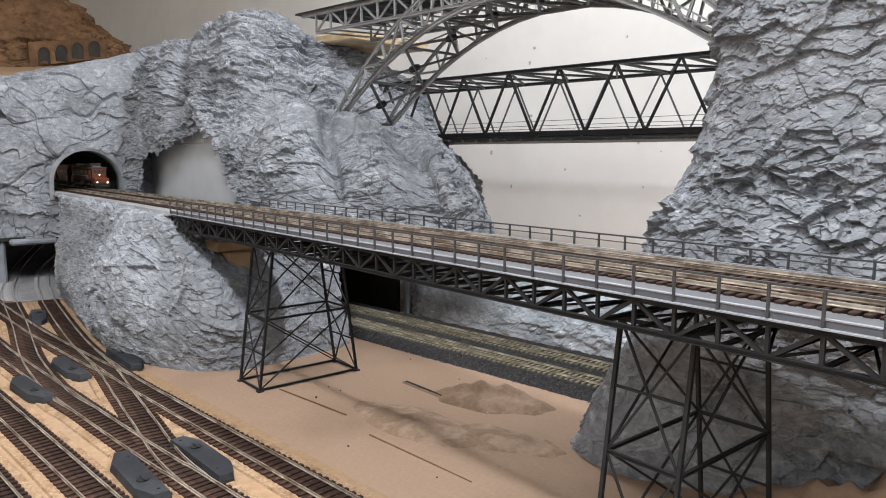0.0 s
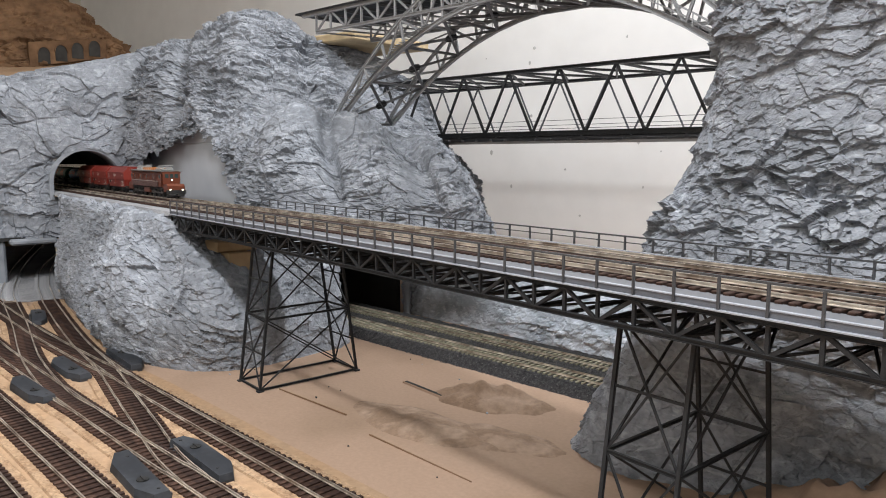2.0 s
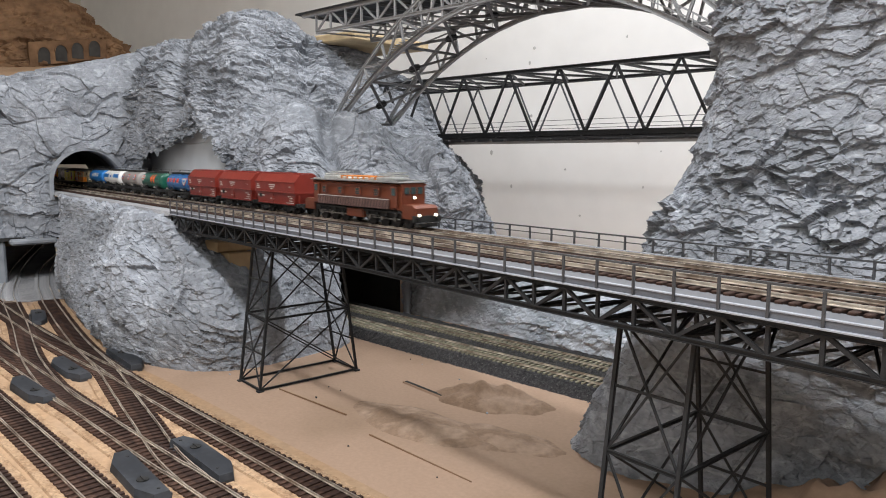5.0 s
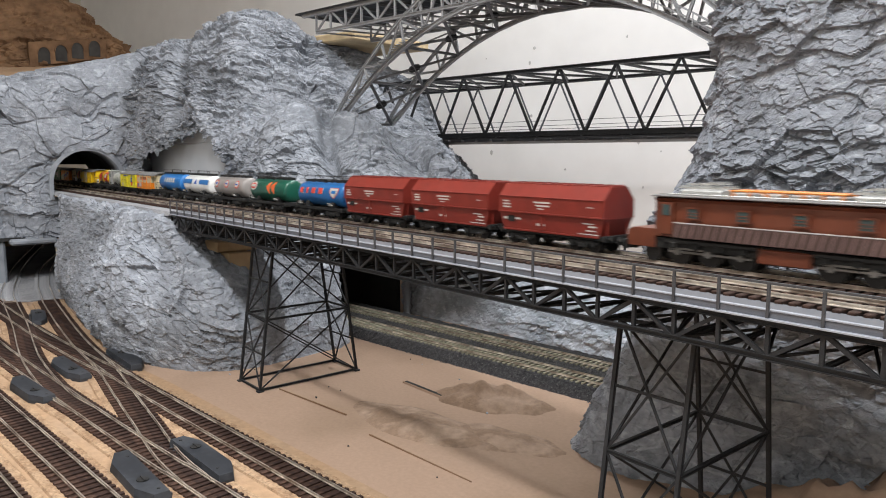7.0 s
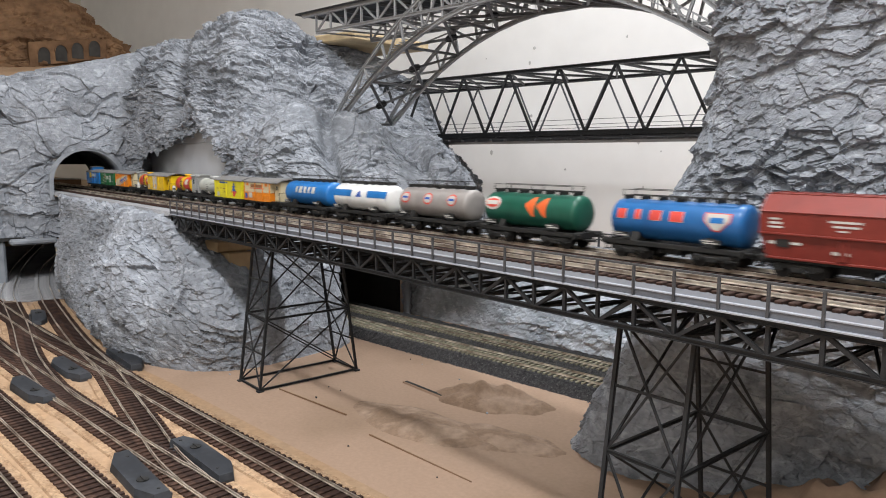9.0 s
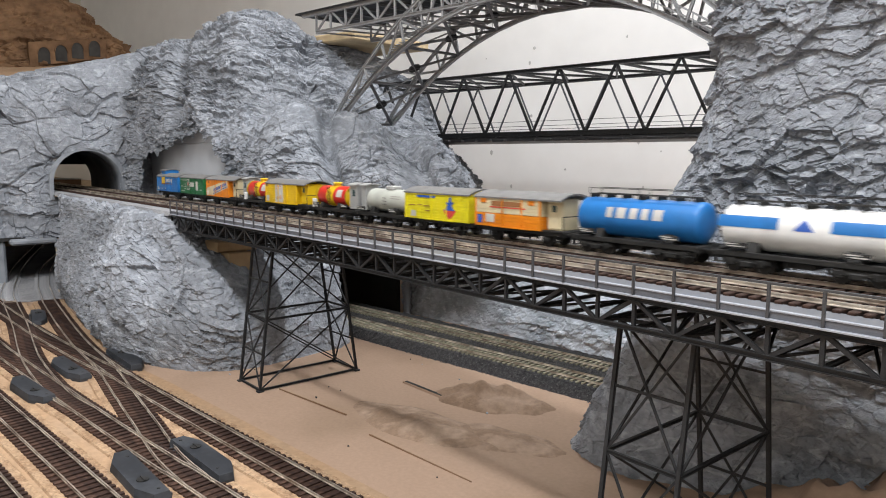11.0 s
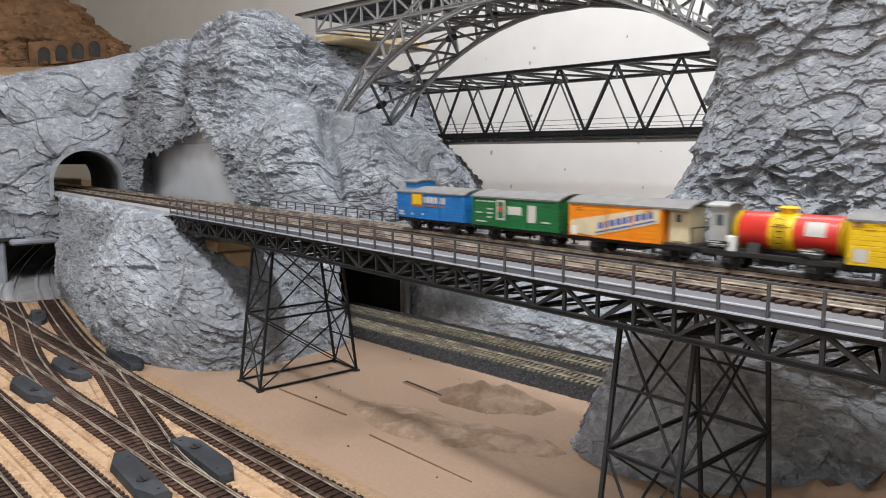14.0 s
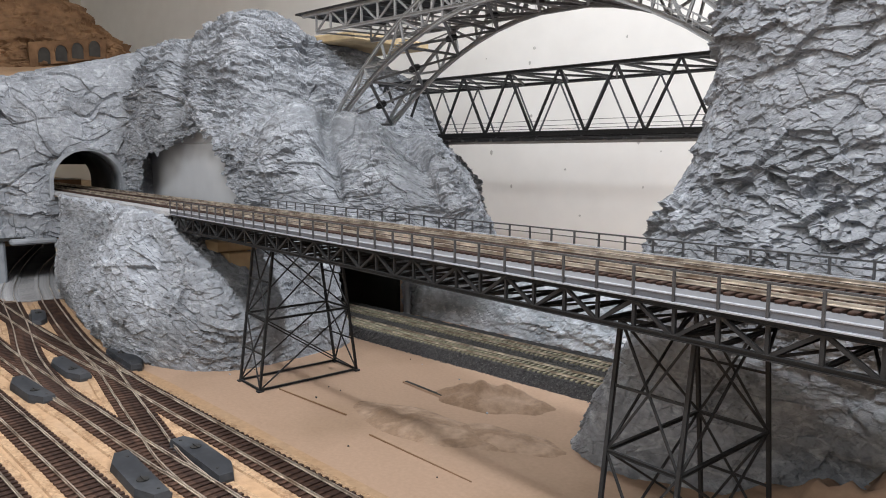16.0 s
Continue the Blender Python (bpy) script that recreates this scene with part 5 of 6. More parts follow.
    for x0, x1 in ((0.036, 0.086), (0.120, 0.171)):
        bm = bmesh.new()
        add_box(bm, ((x0 + x1) / 2, -0.0118, 0.0072), (x1 - x0, 0.0009, 0.0014), 0.0003)
        for x in np.linspace(x0 + 0.006, x1 - 0.006, 3):
            add_cyl(bm, (x, -0.0112, 0.0072), (x, -0.0128, 0.0072), 0.0019, seg=12)
        add_box(bm, (x0 + 0.012, -0.0126, 0.0092), (0.020, 0.0008, 0.0010))
        part("coupling_rod", bm, WHEEL_ROD, root)
        bm = bmesh.new()
        add_box(bm, ((x0 + x1) / 2, -0.0128, 0.0132), (x1 - x0 + 0.006, 0.0012, 0.0024), 0.0004)
        for x in np.linspace(x0 + 0.004, x1 - 0.004, 4):
            add_box(bm, (x, -0.0134, 0.0110), (0.004, 0.0014, 0.0036), 0.0005)
        part("side_frame", bm, UNDER, root)
    part("battery_box", box_mesh((0.1035, -0.0105, 0.0098), (0.027, 0.0070, 0.0078), 0.0005), LOCO, root)
    return root


locomotive()
for k in range(3):
    hopper(1.5385 - 0.1043 * k)

# bogie tank wagons
t1 = tank_wagon(1.230, 0.090, DEEP_BLUE, "blue bogie tank wagon with red block marks and a white shield")
for x, w in ((0.008, 0.006), (0.0205, 0.004), (0.031, 0.0075), (0.0445, 0.0085)):
    tank_mark(t1, x - 0.0003, x + w + 0.0003, 3, 33, 0.0122, 0.0235, SIGN_WHITE)
    tank_mark(t1, x, x + w, 4, 32, 0.0124, 0.0235, SIGN_RED)
tank_mark(t1, 0.066, 0.082, -14, 36, 0.0122, 0.0235, SIGN_RED, curve=shield)
tank_mark(t1, 0.067, 0.081, -10, 33, 0.0124, 0.0235, SIGN_WHITE, curve=shield)
tank_mark(t1, 0.070, 0.078, 8, 22, 0.0126, 0.0235, BLUE)
t2 = tank_wagon(1.1150, 0.090, GREEN, "dark green bogie tank wagon with orange chevrons and an oval sign")
tank_mark(t2, 0.003, 0.020, -2, 46, 0.0122, 0.0235, SIGN_WHITE, curve=oval)
tank_mark(t2, 0.0042, 0.0188, 6, 38, 0.0124, 0.0235, SIGN_RED, curve=oval)
tank_mark(t2, 0.0055, 0.0175, 15, 29, 0.0126, 0.0235, SIGN_WHITE)
for x in (0.044, 0.055):
    tank_mark(t2, x, x + 0.009, 0, 0, 0.0122, 0.0235, CHEVRON, curve=lambda i, lo, hi: (18 - 34 * min(1, i * 1.3), 24 + 30 * min(1, i * 1.3) - 0 * hi))
t3 = tank_wagon(1.0075, 0.090, WARM_GREY, "warm grey bogie tank wagon with round red-edged signs")
for x in (0.006, 0.036, 0.066):
    tank_mark(t3, x, x + 0.012, -4, 42, 0.0122, 0.0235, SIGN_RED, curve=oval)
    tank_mark(t3, x + 0.0012, x + 0.0108, 2, 36, 0.0124, 0.0235, SIGN_WHITE, curve=oval)
    tank_mark(t3, x + 0.0025, x + 0.0095, 15, 23, 0.0126, 0.0235, SIGN_BLUE)
t4 = tank_wagon(0.9000, 0.092, WHITE, "white bogie tank wagon with a blue band")
tank_mark(t4, 0.001, 0.034, 4, 34, 0.0122, 0.0235, BLUE)
tank_mark(t4, 0.060, 0.0905, 4, 34, 0.0122, 0.0235, BLUE)
tank_mark(t4, 0.042, 0.052, 4, 34, 0.0122, 0.0235, SIGN_BLUE, curve=lambda i, lo, hi: (lo, lo + (hi - lo) * (1 - abs(2 * i - 1)) + 0.5))
t5 = tank_wagon(0.8000, 0.091, BLUE, "bright blue bogie tank wagon with pale block marks")
for x, w in ((0.026, 0.0045), (0.0335, 0.0065), (0.043, 0.0055), (0.0515, 0.0048), (0.0595, 0.0065)):
    tank_mark(t5, x, x + w, 2, 34, 0.0122, 0.0235, SIGN_WHITE)

v1 = van("refrigerator_van", 0.708, 0.066, CREAM, "two-axle van, cream above and orange below, with brakeman's cabin", cab=CREAM, low=ORANGE)
mark(v1, 0.018, 0.0262, 0.030, 0.0034, SIGN_BROWN)
mark(v1, 0.016, 0.0248, 0.036, 0.0008, SIGN_RED)
mark(v1, 0.003, 0.0130, 0.005, 0.0060, SIGN_BLUE)
mark(v1, 0.012, 0.0140, 0.009, 0.0060, SIGN_WHITE)
v2 = van("refrigerator_van", 0.6205, 0.080, LEMON, "lemon yellow two-axle van with a blue and red emblem")
bm = bmesh.new()
add_prism(bm, [(0.050, 0.0200), (0.066, 0.0200), (0.0625, 0.0155), (0.058, 0.0128), (0.0535, 0.0155)], -0.0158, -0.01592, "xz")
part("emblem_base", bm, SIGN_RED, v2)
bm = bmesh.new()
add_prism(bm, [(0.0515, 0.0195), (0.0645, 0.0195), (0.060, 0.0235), (0.0635, 0.0260), (0.0600, 0.0262), (0.0605, 0.0305), (0.0575, 0.0290), (0.0570, 0.0255), (0.0525, 0.0262), (0.056, 0.0235)], -0.0160, -0.01612, "xz")
part("emblem", bm, SIGN_BLUE, v2)
mark(v2, 0.016, 0.0285, 0.024, 0.0018, SIGN_BLUE)
for x, z, w in ((0.006, 0.0215, 0.008), (0.017, 0.0220, 0.006), (0.026, 0.0215, 0.009), (0.028, 0.0175, 0.006)):
    mark(v2, x, z, w, 0.0007, SIGN_BROWN)
mark(v2, 0.0085, 0.0125, 0.0065, 0.0050, SIGN_WHITE)

w1 = tank_wagon(0.541, 0.074, TANK_WHITE, "off-white four-wheel tank wagon with a grey brakeman's cabin", bogies=False, r=0.0100, zc=0.0225, walkway=False, x0=0.0105, x1=0.0725)
part("cabin", box_mesh((0.0045, 0, 0.0235), (0.0075, 0.0150, 0.0235), 0.0005), CAB_GREY, w1, "light grey brakeman's cabin")
arched_roof(0.0002, 0.0088, 0.0352, 0.0078, 0.0016, CAB_GREY, w1)
part("dome", box_mesh((0.042, 0, 0.0335), (0.012, 0.010, 0.0040), 0.0010), CAB_GREY, w1)
for z in (0.0195, 0.0222, 0.0250):
    part("ladder_rung", box_mesh((0.042, -0.0108, z), (0.0060, 0.0004, 0.0005)), UNDER, w1)
for z in (0.0265, 0.0245):
    tank_mark(w1, 0.050, 0.064, (z - 0.0225) * 5500, (z - 0.0225) * 5500 + 4, 0.0100, 0.0225, WARM_GREY)


def small_tank(u, cab, label):
    """A four-wheel tank wagon; cab: 'front' or 'rear', the end that carries the brakeman's cabin."""
    o = 0.012 if cab == "rear" else 0.0
    root = tank_wagon(u, 0.0745 if o else 0.079, RED, label, bogies=False, r=0.0100, zc=0.0225, walkway=False, x0=0.0040 + o, x1=0.0610 + o)
    for a, b in ((0.0035, 0.0075), (0.0205, 0.0385), (0.0570, 0.0615)):
        tank_shell(root, a + o, b + o, 0.0103, 0.0225, YELLOW, name="band")
    tank_mark(root, 0.042 + o, 0.052 + o, -2, 42, 0.0100, 0.0225, SIGN_WHITE)
    tank_mark(root, 0.0250 + o, 0.0345 + o, 4, 36, 0.0103, 0.0225, SIGN_BROWN, curve=lambda i, lo, hi: (lo + 12, lo + 16))
    bm = bmesh.new()
    add_cyl(bm, (0.0295 + o, 0, 0.0318), (0.0295 + o, 0, 0.0352), 0.0040, seg=16)
    add_cyl(bm, (0.0295 + o, 0, 0.0352), (0.0295 + o, 0, 0.0362), 0.0058, 0.0030, seg=16)
    part("dome", bm, YELLOW, root)
    part("valve_box", box_mesh((0.0050 + o, -0.0120, 0.0150), (0.0050, 0.0030, 0.0085), 0.0003), WHITE, root)
    bm = bmesh.new()
    for dx in (-0.002, 0.002):
        add_box(bm, (0.0295 + o + dx, -0.0108, 0.0220), (0.0004, 0.0004, 0.0190))
    for z in np.linspace(0.0140, 0.0300, 6):
        add_box(bm, (0.0295 + o, -0.0108, z), (0.0044, 0.0004, 0.0004))
    part("ladder", bm, UNDER, root)
    c, w = (0.0062, 0.0105) if o else (0.0700, 0.0130)
    cabin = part("cabin", box_mesh((c, 0, 0.0235), (w, 0.0160, 0.0235), 0.0005), CAB_GREY, root, "light grey brakeman's cabin")
    part("window", box_mesh((c + 0.0012, -0.0081, 0.0270), (0.0040, 0.0006, 0.0060), 0.0001), GLASS_DARK, cabin)
    arched_roof(c - w / 2 - 0.0002, c + w / 2 + 0.0002, 0.0352, 0.0084, 0.0016, CAB_GREY, root)
    return root


small_tank(0.4585, "front", "red and yellow four-wheel tank wagon with a grey cabin")
v3 = van("refrigerator_van", 0.360, 0.071, YELLOW, "yellow planked two-axle van with white poster and brakeman's cabin", cab=YELLOW)
mark(v3, 0.024, 0.0120, 0.0175, 0.0198, SIGN_WHITE)
mark(v3, 0.026, 0.0285, 0.0130, 0.0014, SIGN_RED)
mark(v3, 0.027, 0.0262, 0.0110, 0.0014, SIGN_RED)
mark(v3, 0.027, 0.0150, 0.0050, 0.0030, SIGN_BROWN)
mark(v3, 0.034, 0.0155, 0.0040, 0.0040, ORANGE)
mark(v3, 0.002, 0.0290, 0.0050, 0.0026, SIGN_BROWN)
mark(v3, 0.003, 0.0125, 0.0060, 0.0065, SIGN_WHITE)
small_tank(0.2835, "rear", "red and yellow four-wheel tank wagon with a cabin at its tail")
v4 = van("refrigerator_van", 0.190, 0.069, ORANGE, "orange two-axle van with a slanted cream banner and cream cabin", cab=CREAM)
bm = bmesh.new()
add_prism(bm, [(0.0, 0.0130), (0.020, 0.0118), (0.069, 0.0235), (0.069, 0.0318), (0.053, 0.0300), (0.0, 0.0205)], -0.0158, -0.01592, "xz")
part("banner", bm, CREAM, v4, "cream slanted banner")
for x in np.linspace(0.024, 0.060, 9):
    mark(v4, x, 0.0165 + 0.235 * (x - 0.024), 0.0032, 0.0040, SIGN_BLUE, y=-0.01593, skew=0.0007)
mark(v4, 0.022, 0.0135, 0.043, 0.0010, SIGN_BLUE, y=-0.01593, skew=0.0102)
mark(v4, 0.002, 0.0115, 0.0050, 0.0060, WHITE, y=-0.01593)
mark(v4, 0.006, 0.0275, 0.0040, 0.0036, SIGN_BROWN)
v5 = van("covered_van", 0.096, 0.0845, VAN_GREEN, "dark green planked two-axle covered van with pale marks")
mark(v5, 0.026, 0.0160, 0.0085, 0.0145, SIGN_WHITE)
mark(v5, 0.0275, 0.0175, 0.0055, 0.0115, VAN_GREEN, y=-0.01593)
mark(v5, 0.0285, 0.0220, 0.0035, 0.0040, SIGN_RED, y=-0.01606)
mark(v5, 0.037, 0.0205, 0.0140, 0.0058, SIGN_WHITE)
mark(v5, 0.057, 0.0160, 0.0075, 0.0120, SIGN_WHITE)
for x, z, w in ((0.004, 0.0285, 0.010), (0.016, 0.0285, 0.008), (0.016, 0.0230, 0.006), (0.016, 0.0200, 0.006), (0.016, 0.0170, 0.005), (0.004, 0.0200, 0.007), (0.070, 0.0165, 0.008), (0.004, 0.0135, 0.012)):
    mark(v5, x, z, w, 0.0010, SIGN_WHITE)
v6 = van("covered_van", 0.0, 0.086, BLUE, "bright blue two-axle van with a roof lookout box")
mark(v6, 0.020, 0.0205, 0.0155, 0.0105, SIGN_BROWN)
mark(v6, 0.022, 0.0225, 0.0120, 0.0085, YELLOW, y=-0.01593)
for x in np.linspace(0.036, 0.060, 6):
    mark(v6, x, 0.0240, 0.0037, 0.0050, SIGN_WHITE)
mark(v6, 0.036, 0.0212, 0.028, 0.0012, SIGN_BROWN)
for x, z, w in ((0.003, 0.0150, 0.006), (0.003, 0.0128, 0.008), (0.020, 0.0135, 0.003), (0.034, 0.0140, 0.004)):
    mark(v6, x, z, w, 0.0016, SIGN_WHITE)
lk = part("lookout", box_mesh((0.0125, 0, 0.0375), (0.0165, 0.0200, 0.0075), 0.0004), BLUE, v6)
arched_roof(0.0042, 0.0208, 0.0408, 0.0100, 0.0018, GREY_ROOF, v6)

# ---- tunnels ----
def barrel(name, x0, x1, yc, zs, r, depth, mat, label, wall=0.004, slope=0.0):
    """A tunnel lining: half round on straight sides, wall thick, from x0 back to x1."""
    inner = [(-r, depth)] + [(r * math.cos(a), r * math.sin(a)) for a in np.linspace(math.pi, 0, 25)] + [(r, depth)]
    outer = [(-(r + wall), depth)] + [((r + wall) * math.cos(a), (r + wall) * math.sin(a)) for a in np.linspace(math.pi, 0, 25)] + [(r + wall, depth)]
    bm = bmesh.new()
    rings = []
    for x in (x0, x1):
        off = slope * (x - x0)
        rings.append([[bm.verts.new((x, yc + off + a, zs + b)) for a, b in loop] for loop in (inner, outer)])
    (ai, ao), (bi, bo) = rings
    n = len(inner)
    for i in range(n - 1):
        bm.faces.new((ai[i], ai[i + 1], bi[i + 1], bi[i]))
        bm.faces.new((ao[i + 1], ao[i], bo[i], bo[i + 1]))
        bm.faces.new((ai[i + 1], ai[i], ao[i], ao[i + 1]))
        bm.faces.new((bi[i], bi[i + 1], bo[i + 1], bo[i]))
    bmesh.ops.recalc_face_normals(bm, faces=bm.faces)
    for f in bm.faces:
        f.smooth = abs(f.normal.x) < 0.5
    return tagged(part(name, bm, mat), label, "tunnel", kind="structure")


barrel("tunnel_collar", -1.346, -1.40, 0.058, 0.181, 0.0600, -0.03, CONCRETE, "smooth grey plaster collar of the upper tunnel", wall=0.007)
# behind the grey collar, lining and back panel are coloured as dark as the shade
barrel("tunnel_lining", -1.40, -1.580, 0.058, 0.181, 0.0610, -0.03, LINING, "upper tunnel lining with the shade put into its colour", wall=0.012)
tagged(part("tunnel_back_panel", box_mesh((-1.583, 0.058, 0.236), (0.006, 0.16, 0.046), 0.0), DARK), "panel across the top of the tunnel's far end, shade in its colour", "panel", kind="structure")
# lower tunnel: its darkness comes from the black lining and an added end sheet
barrel("lower_tunnel_lining", -0.728, -1.10, 0.247, 0.045, 0.0740, -0.06, DARK, "lower tunnel lining with its shade put into a black colour", wall=0.006, slope=0.108)
tagged(part("lower_tunnel_end", box_mesh((-1.11, 0.2, 0.06), (0.01, 0.3, 0.16)), DARK), "added black sheet standing for the shade deep in the lower tunnel", "panel", kind="structure")
tagged(part("lower_tunnel_edge", box_mesh((-0.700, 0.3185, 0.045), (0.010, 0.006, 0.09), 0.002), CONCRETE), "smooth grey edge of the lower tunnel mouth", "panel", kind="structure")


# ---- rear tracks on black ballast ----
def rear_y(x):
    return 0.2365 + 0.108 * (x + 0.447)


def rear_bed():
    n, m = 260, 26
    rng = np.random.RandomState(4)
    verts = []
    for i in range(n):
        x = -1.05 + 1.0 * i / (n - 1)
        c = rear_y(x)
        for j in range(m):
            f = j / (m - 1)
            d = -0.026 + 0.112 * f
            z = 0.0115 * min(1, max(0, (d + 0.026) / 0.009)) + rng.uniform(-0.0007, 0.0007) - 0.0003
            verts.append((x + rng.uniform(-.0006, .0006), c + d + rng.uniform(-.0012, .0012), z))
    faces = [(i * m + j, (i + 1) * m + j, (i + 1) * m + j + 1, i * m + j + 1) for i in range(n - 1) for j in range(m - 1)]
    me = bpy.data.meshes.new("ballast_bed")
    me.from_pydata(verts, [], faces)
    me.materials.append(BALLAST)
    tagged(new("ballast_bed", me), "bed of loose black ballast under the rear tracks", "ballast", kind="structure")
    # loose stones
    vs, fs = [], []
    for k in range(9000):
        x = -0.74 + 0.50 * rng.rand()
        d = -0.028 + 0.10 * rng.rand()
        z = 0.0115 * min(1, max(0, (d + 0.026) / 0.009))
        r = rng.uniform(0.0005, 0.0011)
        b = len(vs)
        p = np.array([x, rear_y(x) + d, z])
        for q in ((1, 0, 0), (-1, 0, 0), (0, 1, 0), (0, -1, 0), (0, 0, 1)):
            vs.append(tuple(p + r * (np.array(q) + rng.uniform(-0.35, 0.35, 3))))
        fs += [(b, b + 2, b + 4), (b + 2, b + 1, b + 4), (b + 1, b + 3, b + 4), (b + 3, b, b + 4)]
    me = bpy.data.meshes.new("ballast_stones")
    me.from_pydata(vs, [], fs)
    me.materials.append(STONES)
    tagged(new("ballast_stones", me), "loose black and grey ballast stones", "gravel", kind="stuff")


rear_bed()
PALE_SLEEPER = sleeper_mesh("pale_sleeper", (0.0028, 0.029, 0.0020), SLEEPER_PALE)
for off in (0.0, 0.0508):
    lay_track("rear_track", [(-1.05, rear_y(-1.05) + off), (-0.05, rear_y(-0.05) + off)], "brass-coloured rails on pale sleepers in black ballast", PALE_SLEEPER, 0.0066, 0.0113, RAIL_OLD, group="rear tracks", piece_range=(-0.76, -0.24), sleeper_h=0.0020, rail_h=0.0020)

# ---- yard ----
YARD_SLEEPER = sleeper_mesh("yard_sleeper", (0.0036, 0.030, 0.0018), SLEEPER)
GREY_SLEEPER = sleeper_mesh("grey_sleeper", (0.0032, 0.030, 0.0018), GREY_PAINT)


def curve(points, n=24):
    return [tuple(q) for q in spline(points, n)]


def cork_bed(points, half=0.021, top=0.0030):
    bm = bmesh.new()
    rows = []
    pts = [Vector((x, y, 0)) for x, y in points]
    for i, q in enumerate(pts):
        t = (pts[min(i + 1, len(pts) - 1)] - pts[max(i - 1, 0)]).normalized()
        s = Vector((-t.y, t.x, 0))
        rows.append([bm.verts.new(q + s * a + Vector((0, 0, z))) for a, z in ((-half - 0.003, -0.001), (-half, top), (half, top), (half + 0.003, -0.001))])
    for p, q in zip(rows, rows[1:]):
        for i in range(3):
            bm.faces.new((p[i], p[i + 1], q[i + 1], q[i]))
    bmesh.ops.recalc_face_normals(bm, faces=bm.faces)
    return bm


YARD = [
    ("yard_track", [(-1.140, -0.062), (-1.106, -0.067), (-0.906, -0.086), (-0.765, -0.095), (-0.637, -0.093), (-0.527, -0.085), (-0.40, -0.074), (-0.278, -0.063), (0.30, -0.012)], 0.0, 0.0),
    ("yard_track", [(-1.00, -0.180), (-0.834, -0.172), (-0.635, -0.155), (-0.497, -0.142), (-0.395, -0.131), (-0.322, -0.122), (0.20, -0.07)], 0.0, 0.0),
    ("crossover_track", [(-0.765, -0.095), (-0.673, -0.099), (-0.595, -0.107), (-0.488, -0.118), (-0.409, -0.126), (-0.350, -0.1255)], 0.0003, 0.0002),
    ("crossover_track", [(-1.20, -0.137), (-1.107, -0.133), (-1.005, -0.128), (-0.889, -0.121), (-0.74, -0.107), (-0.642, -0.0945)], 0.0004, 0.0003),
    ("yard_track", [(-1.150, -0.114), (-1.13, -0.116), (-0.965, -0.131), (-0.778, -0.152), (-0.631, -0.156), (-0.563, -0.149)], 0.0002, 0.0001),
    ("yard_track", [(-1.10, -0.240), (-0.80, -0.221), (-0.618, -0.205), (-0.463, -0.191), (-0.37, -0.183), (0.15, -0.138)], 0.0, 0.0),
    ("yard_track", [(-0.90, -0.279), (-0.60, -0.252), (-0.42, -0.234), (0.0, -0.198)], 0.0, 0.0),
]
for nm, pts, up, bedup in YARD:
    c = curve(pts, 30)
    tagged(part("cork_bed", cork_bed(c, top=0.0030 + bedup), CORK), "speckled cork trackbed strip on the sandy board", "trackbed", kind="structure")
    lay_track(nm, c, "tarnished rails on dark brown sleepers in the yard", YARD_SLEEPER, 0.0078, 0.0030 + up, RAIL_DULL, group="yard tracks", piece_range=(-0.95, -0.20), sleeper_h=0.0018, rail_h=0.0023, underlay=True)
for pts in ([(-1.150, -0.060), (-1.22, -0.050), (-1.30, -0.038), (-1.495, 0.003), (-1.70, 0.07), (-1.86, 0.13)], [(-1.155, -0.113), (-1.25, -0.102), (-1.384, -0.075), (-1.60, -0.024), (-2.03, 0.10)]):
    lay_track("sprayed_track", curve(pts, 30), "track sprayed grey all over, curving under the cliff", GREY_SLEEPER, 0.0078, 0.0022, RAIL_GREY, group="yard tracks", piece_range=(-1.5, -1.1), sleeper_h=0.0010, rail_h=0.0023)
bm = bmesh.new()
add_prism(bm, [(-2.1, -0.30), (-1.170, -0.30), (-1.160, -0.10), (-1.150, -0.032), (-1.24, 0.05), (-2.1, 0.3)], 0.0006, 0.0026, "xy")
tagged(part("grey_ground", bm, GREY_PAINT), "ground sprayed grey under the cliff", "ground", kind="structure")
# levelled ochre strips between the yard tracks
bm = bmesh.new()
add_prism(bm, [(-1.12, -0.33), (-1.12, -0.05), (-0.72, -0.072), (-0.60, -0.058), (0.4, 0.02), (0.4, -0.33)], -0.0008, 0.0016, "xy")
tagged(part("yard_ground", bm, OCHRE), "ochre painted ground of the yard", "ground", kind="structure")


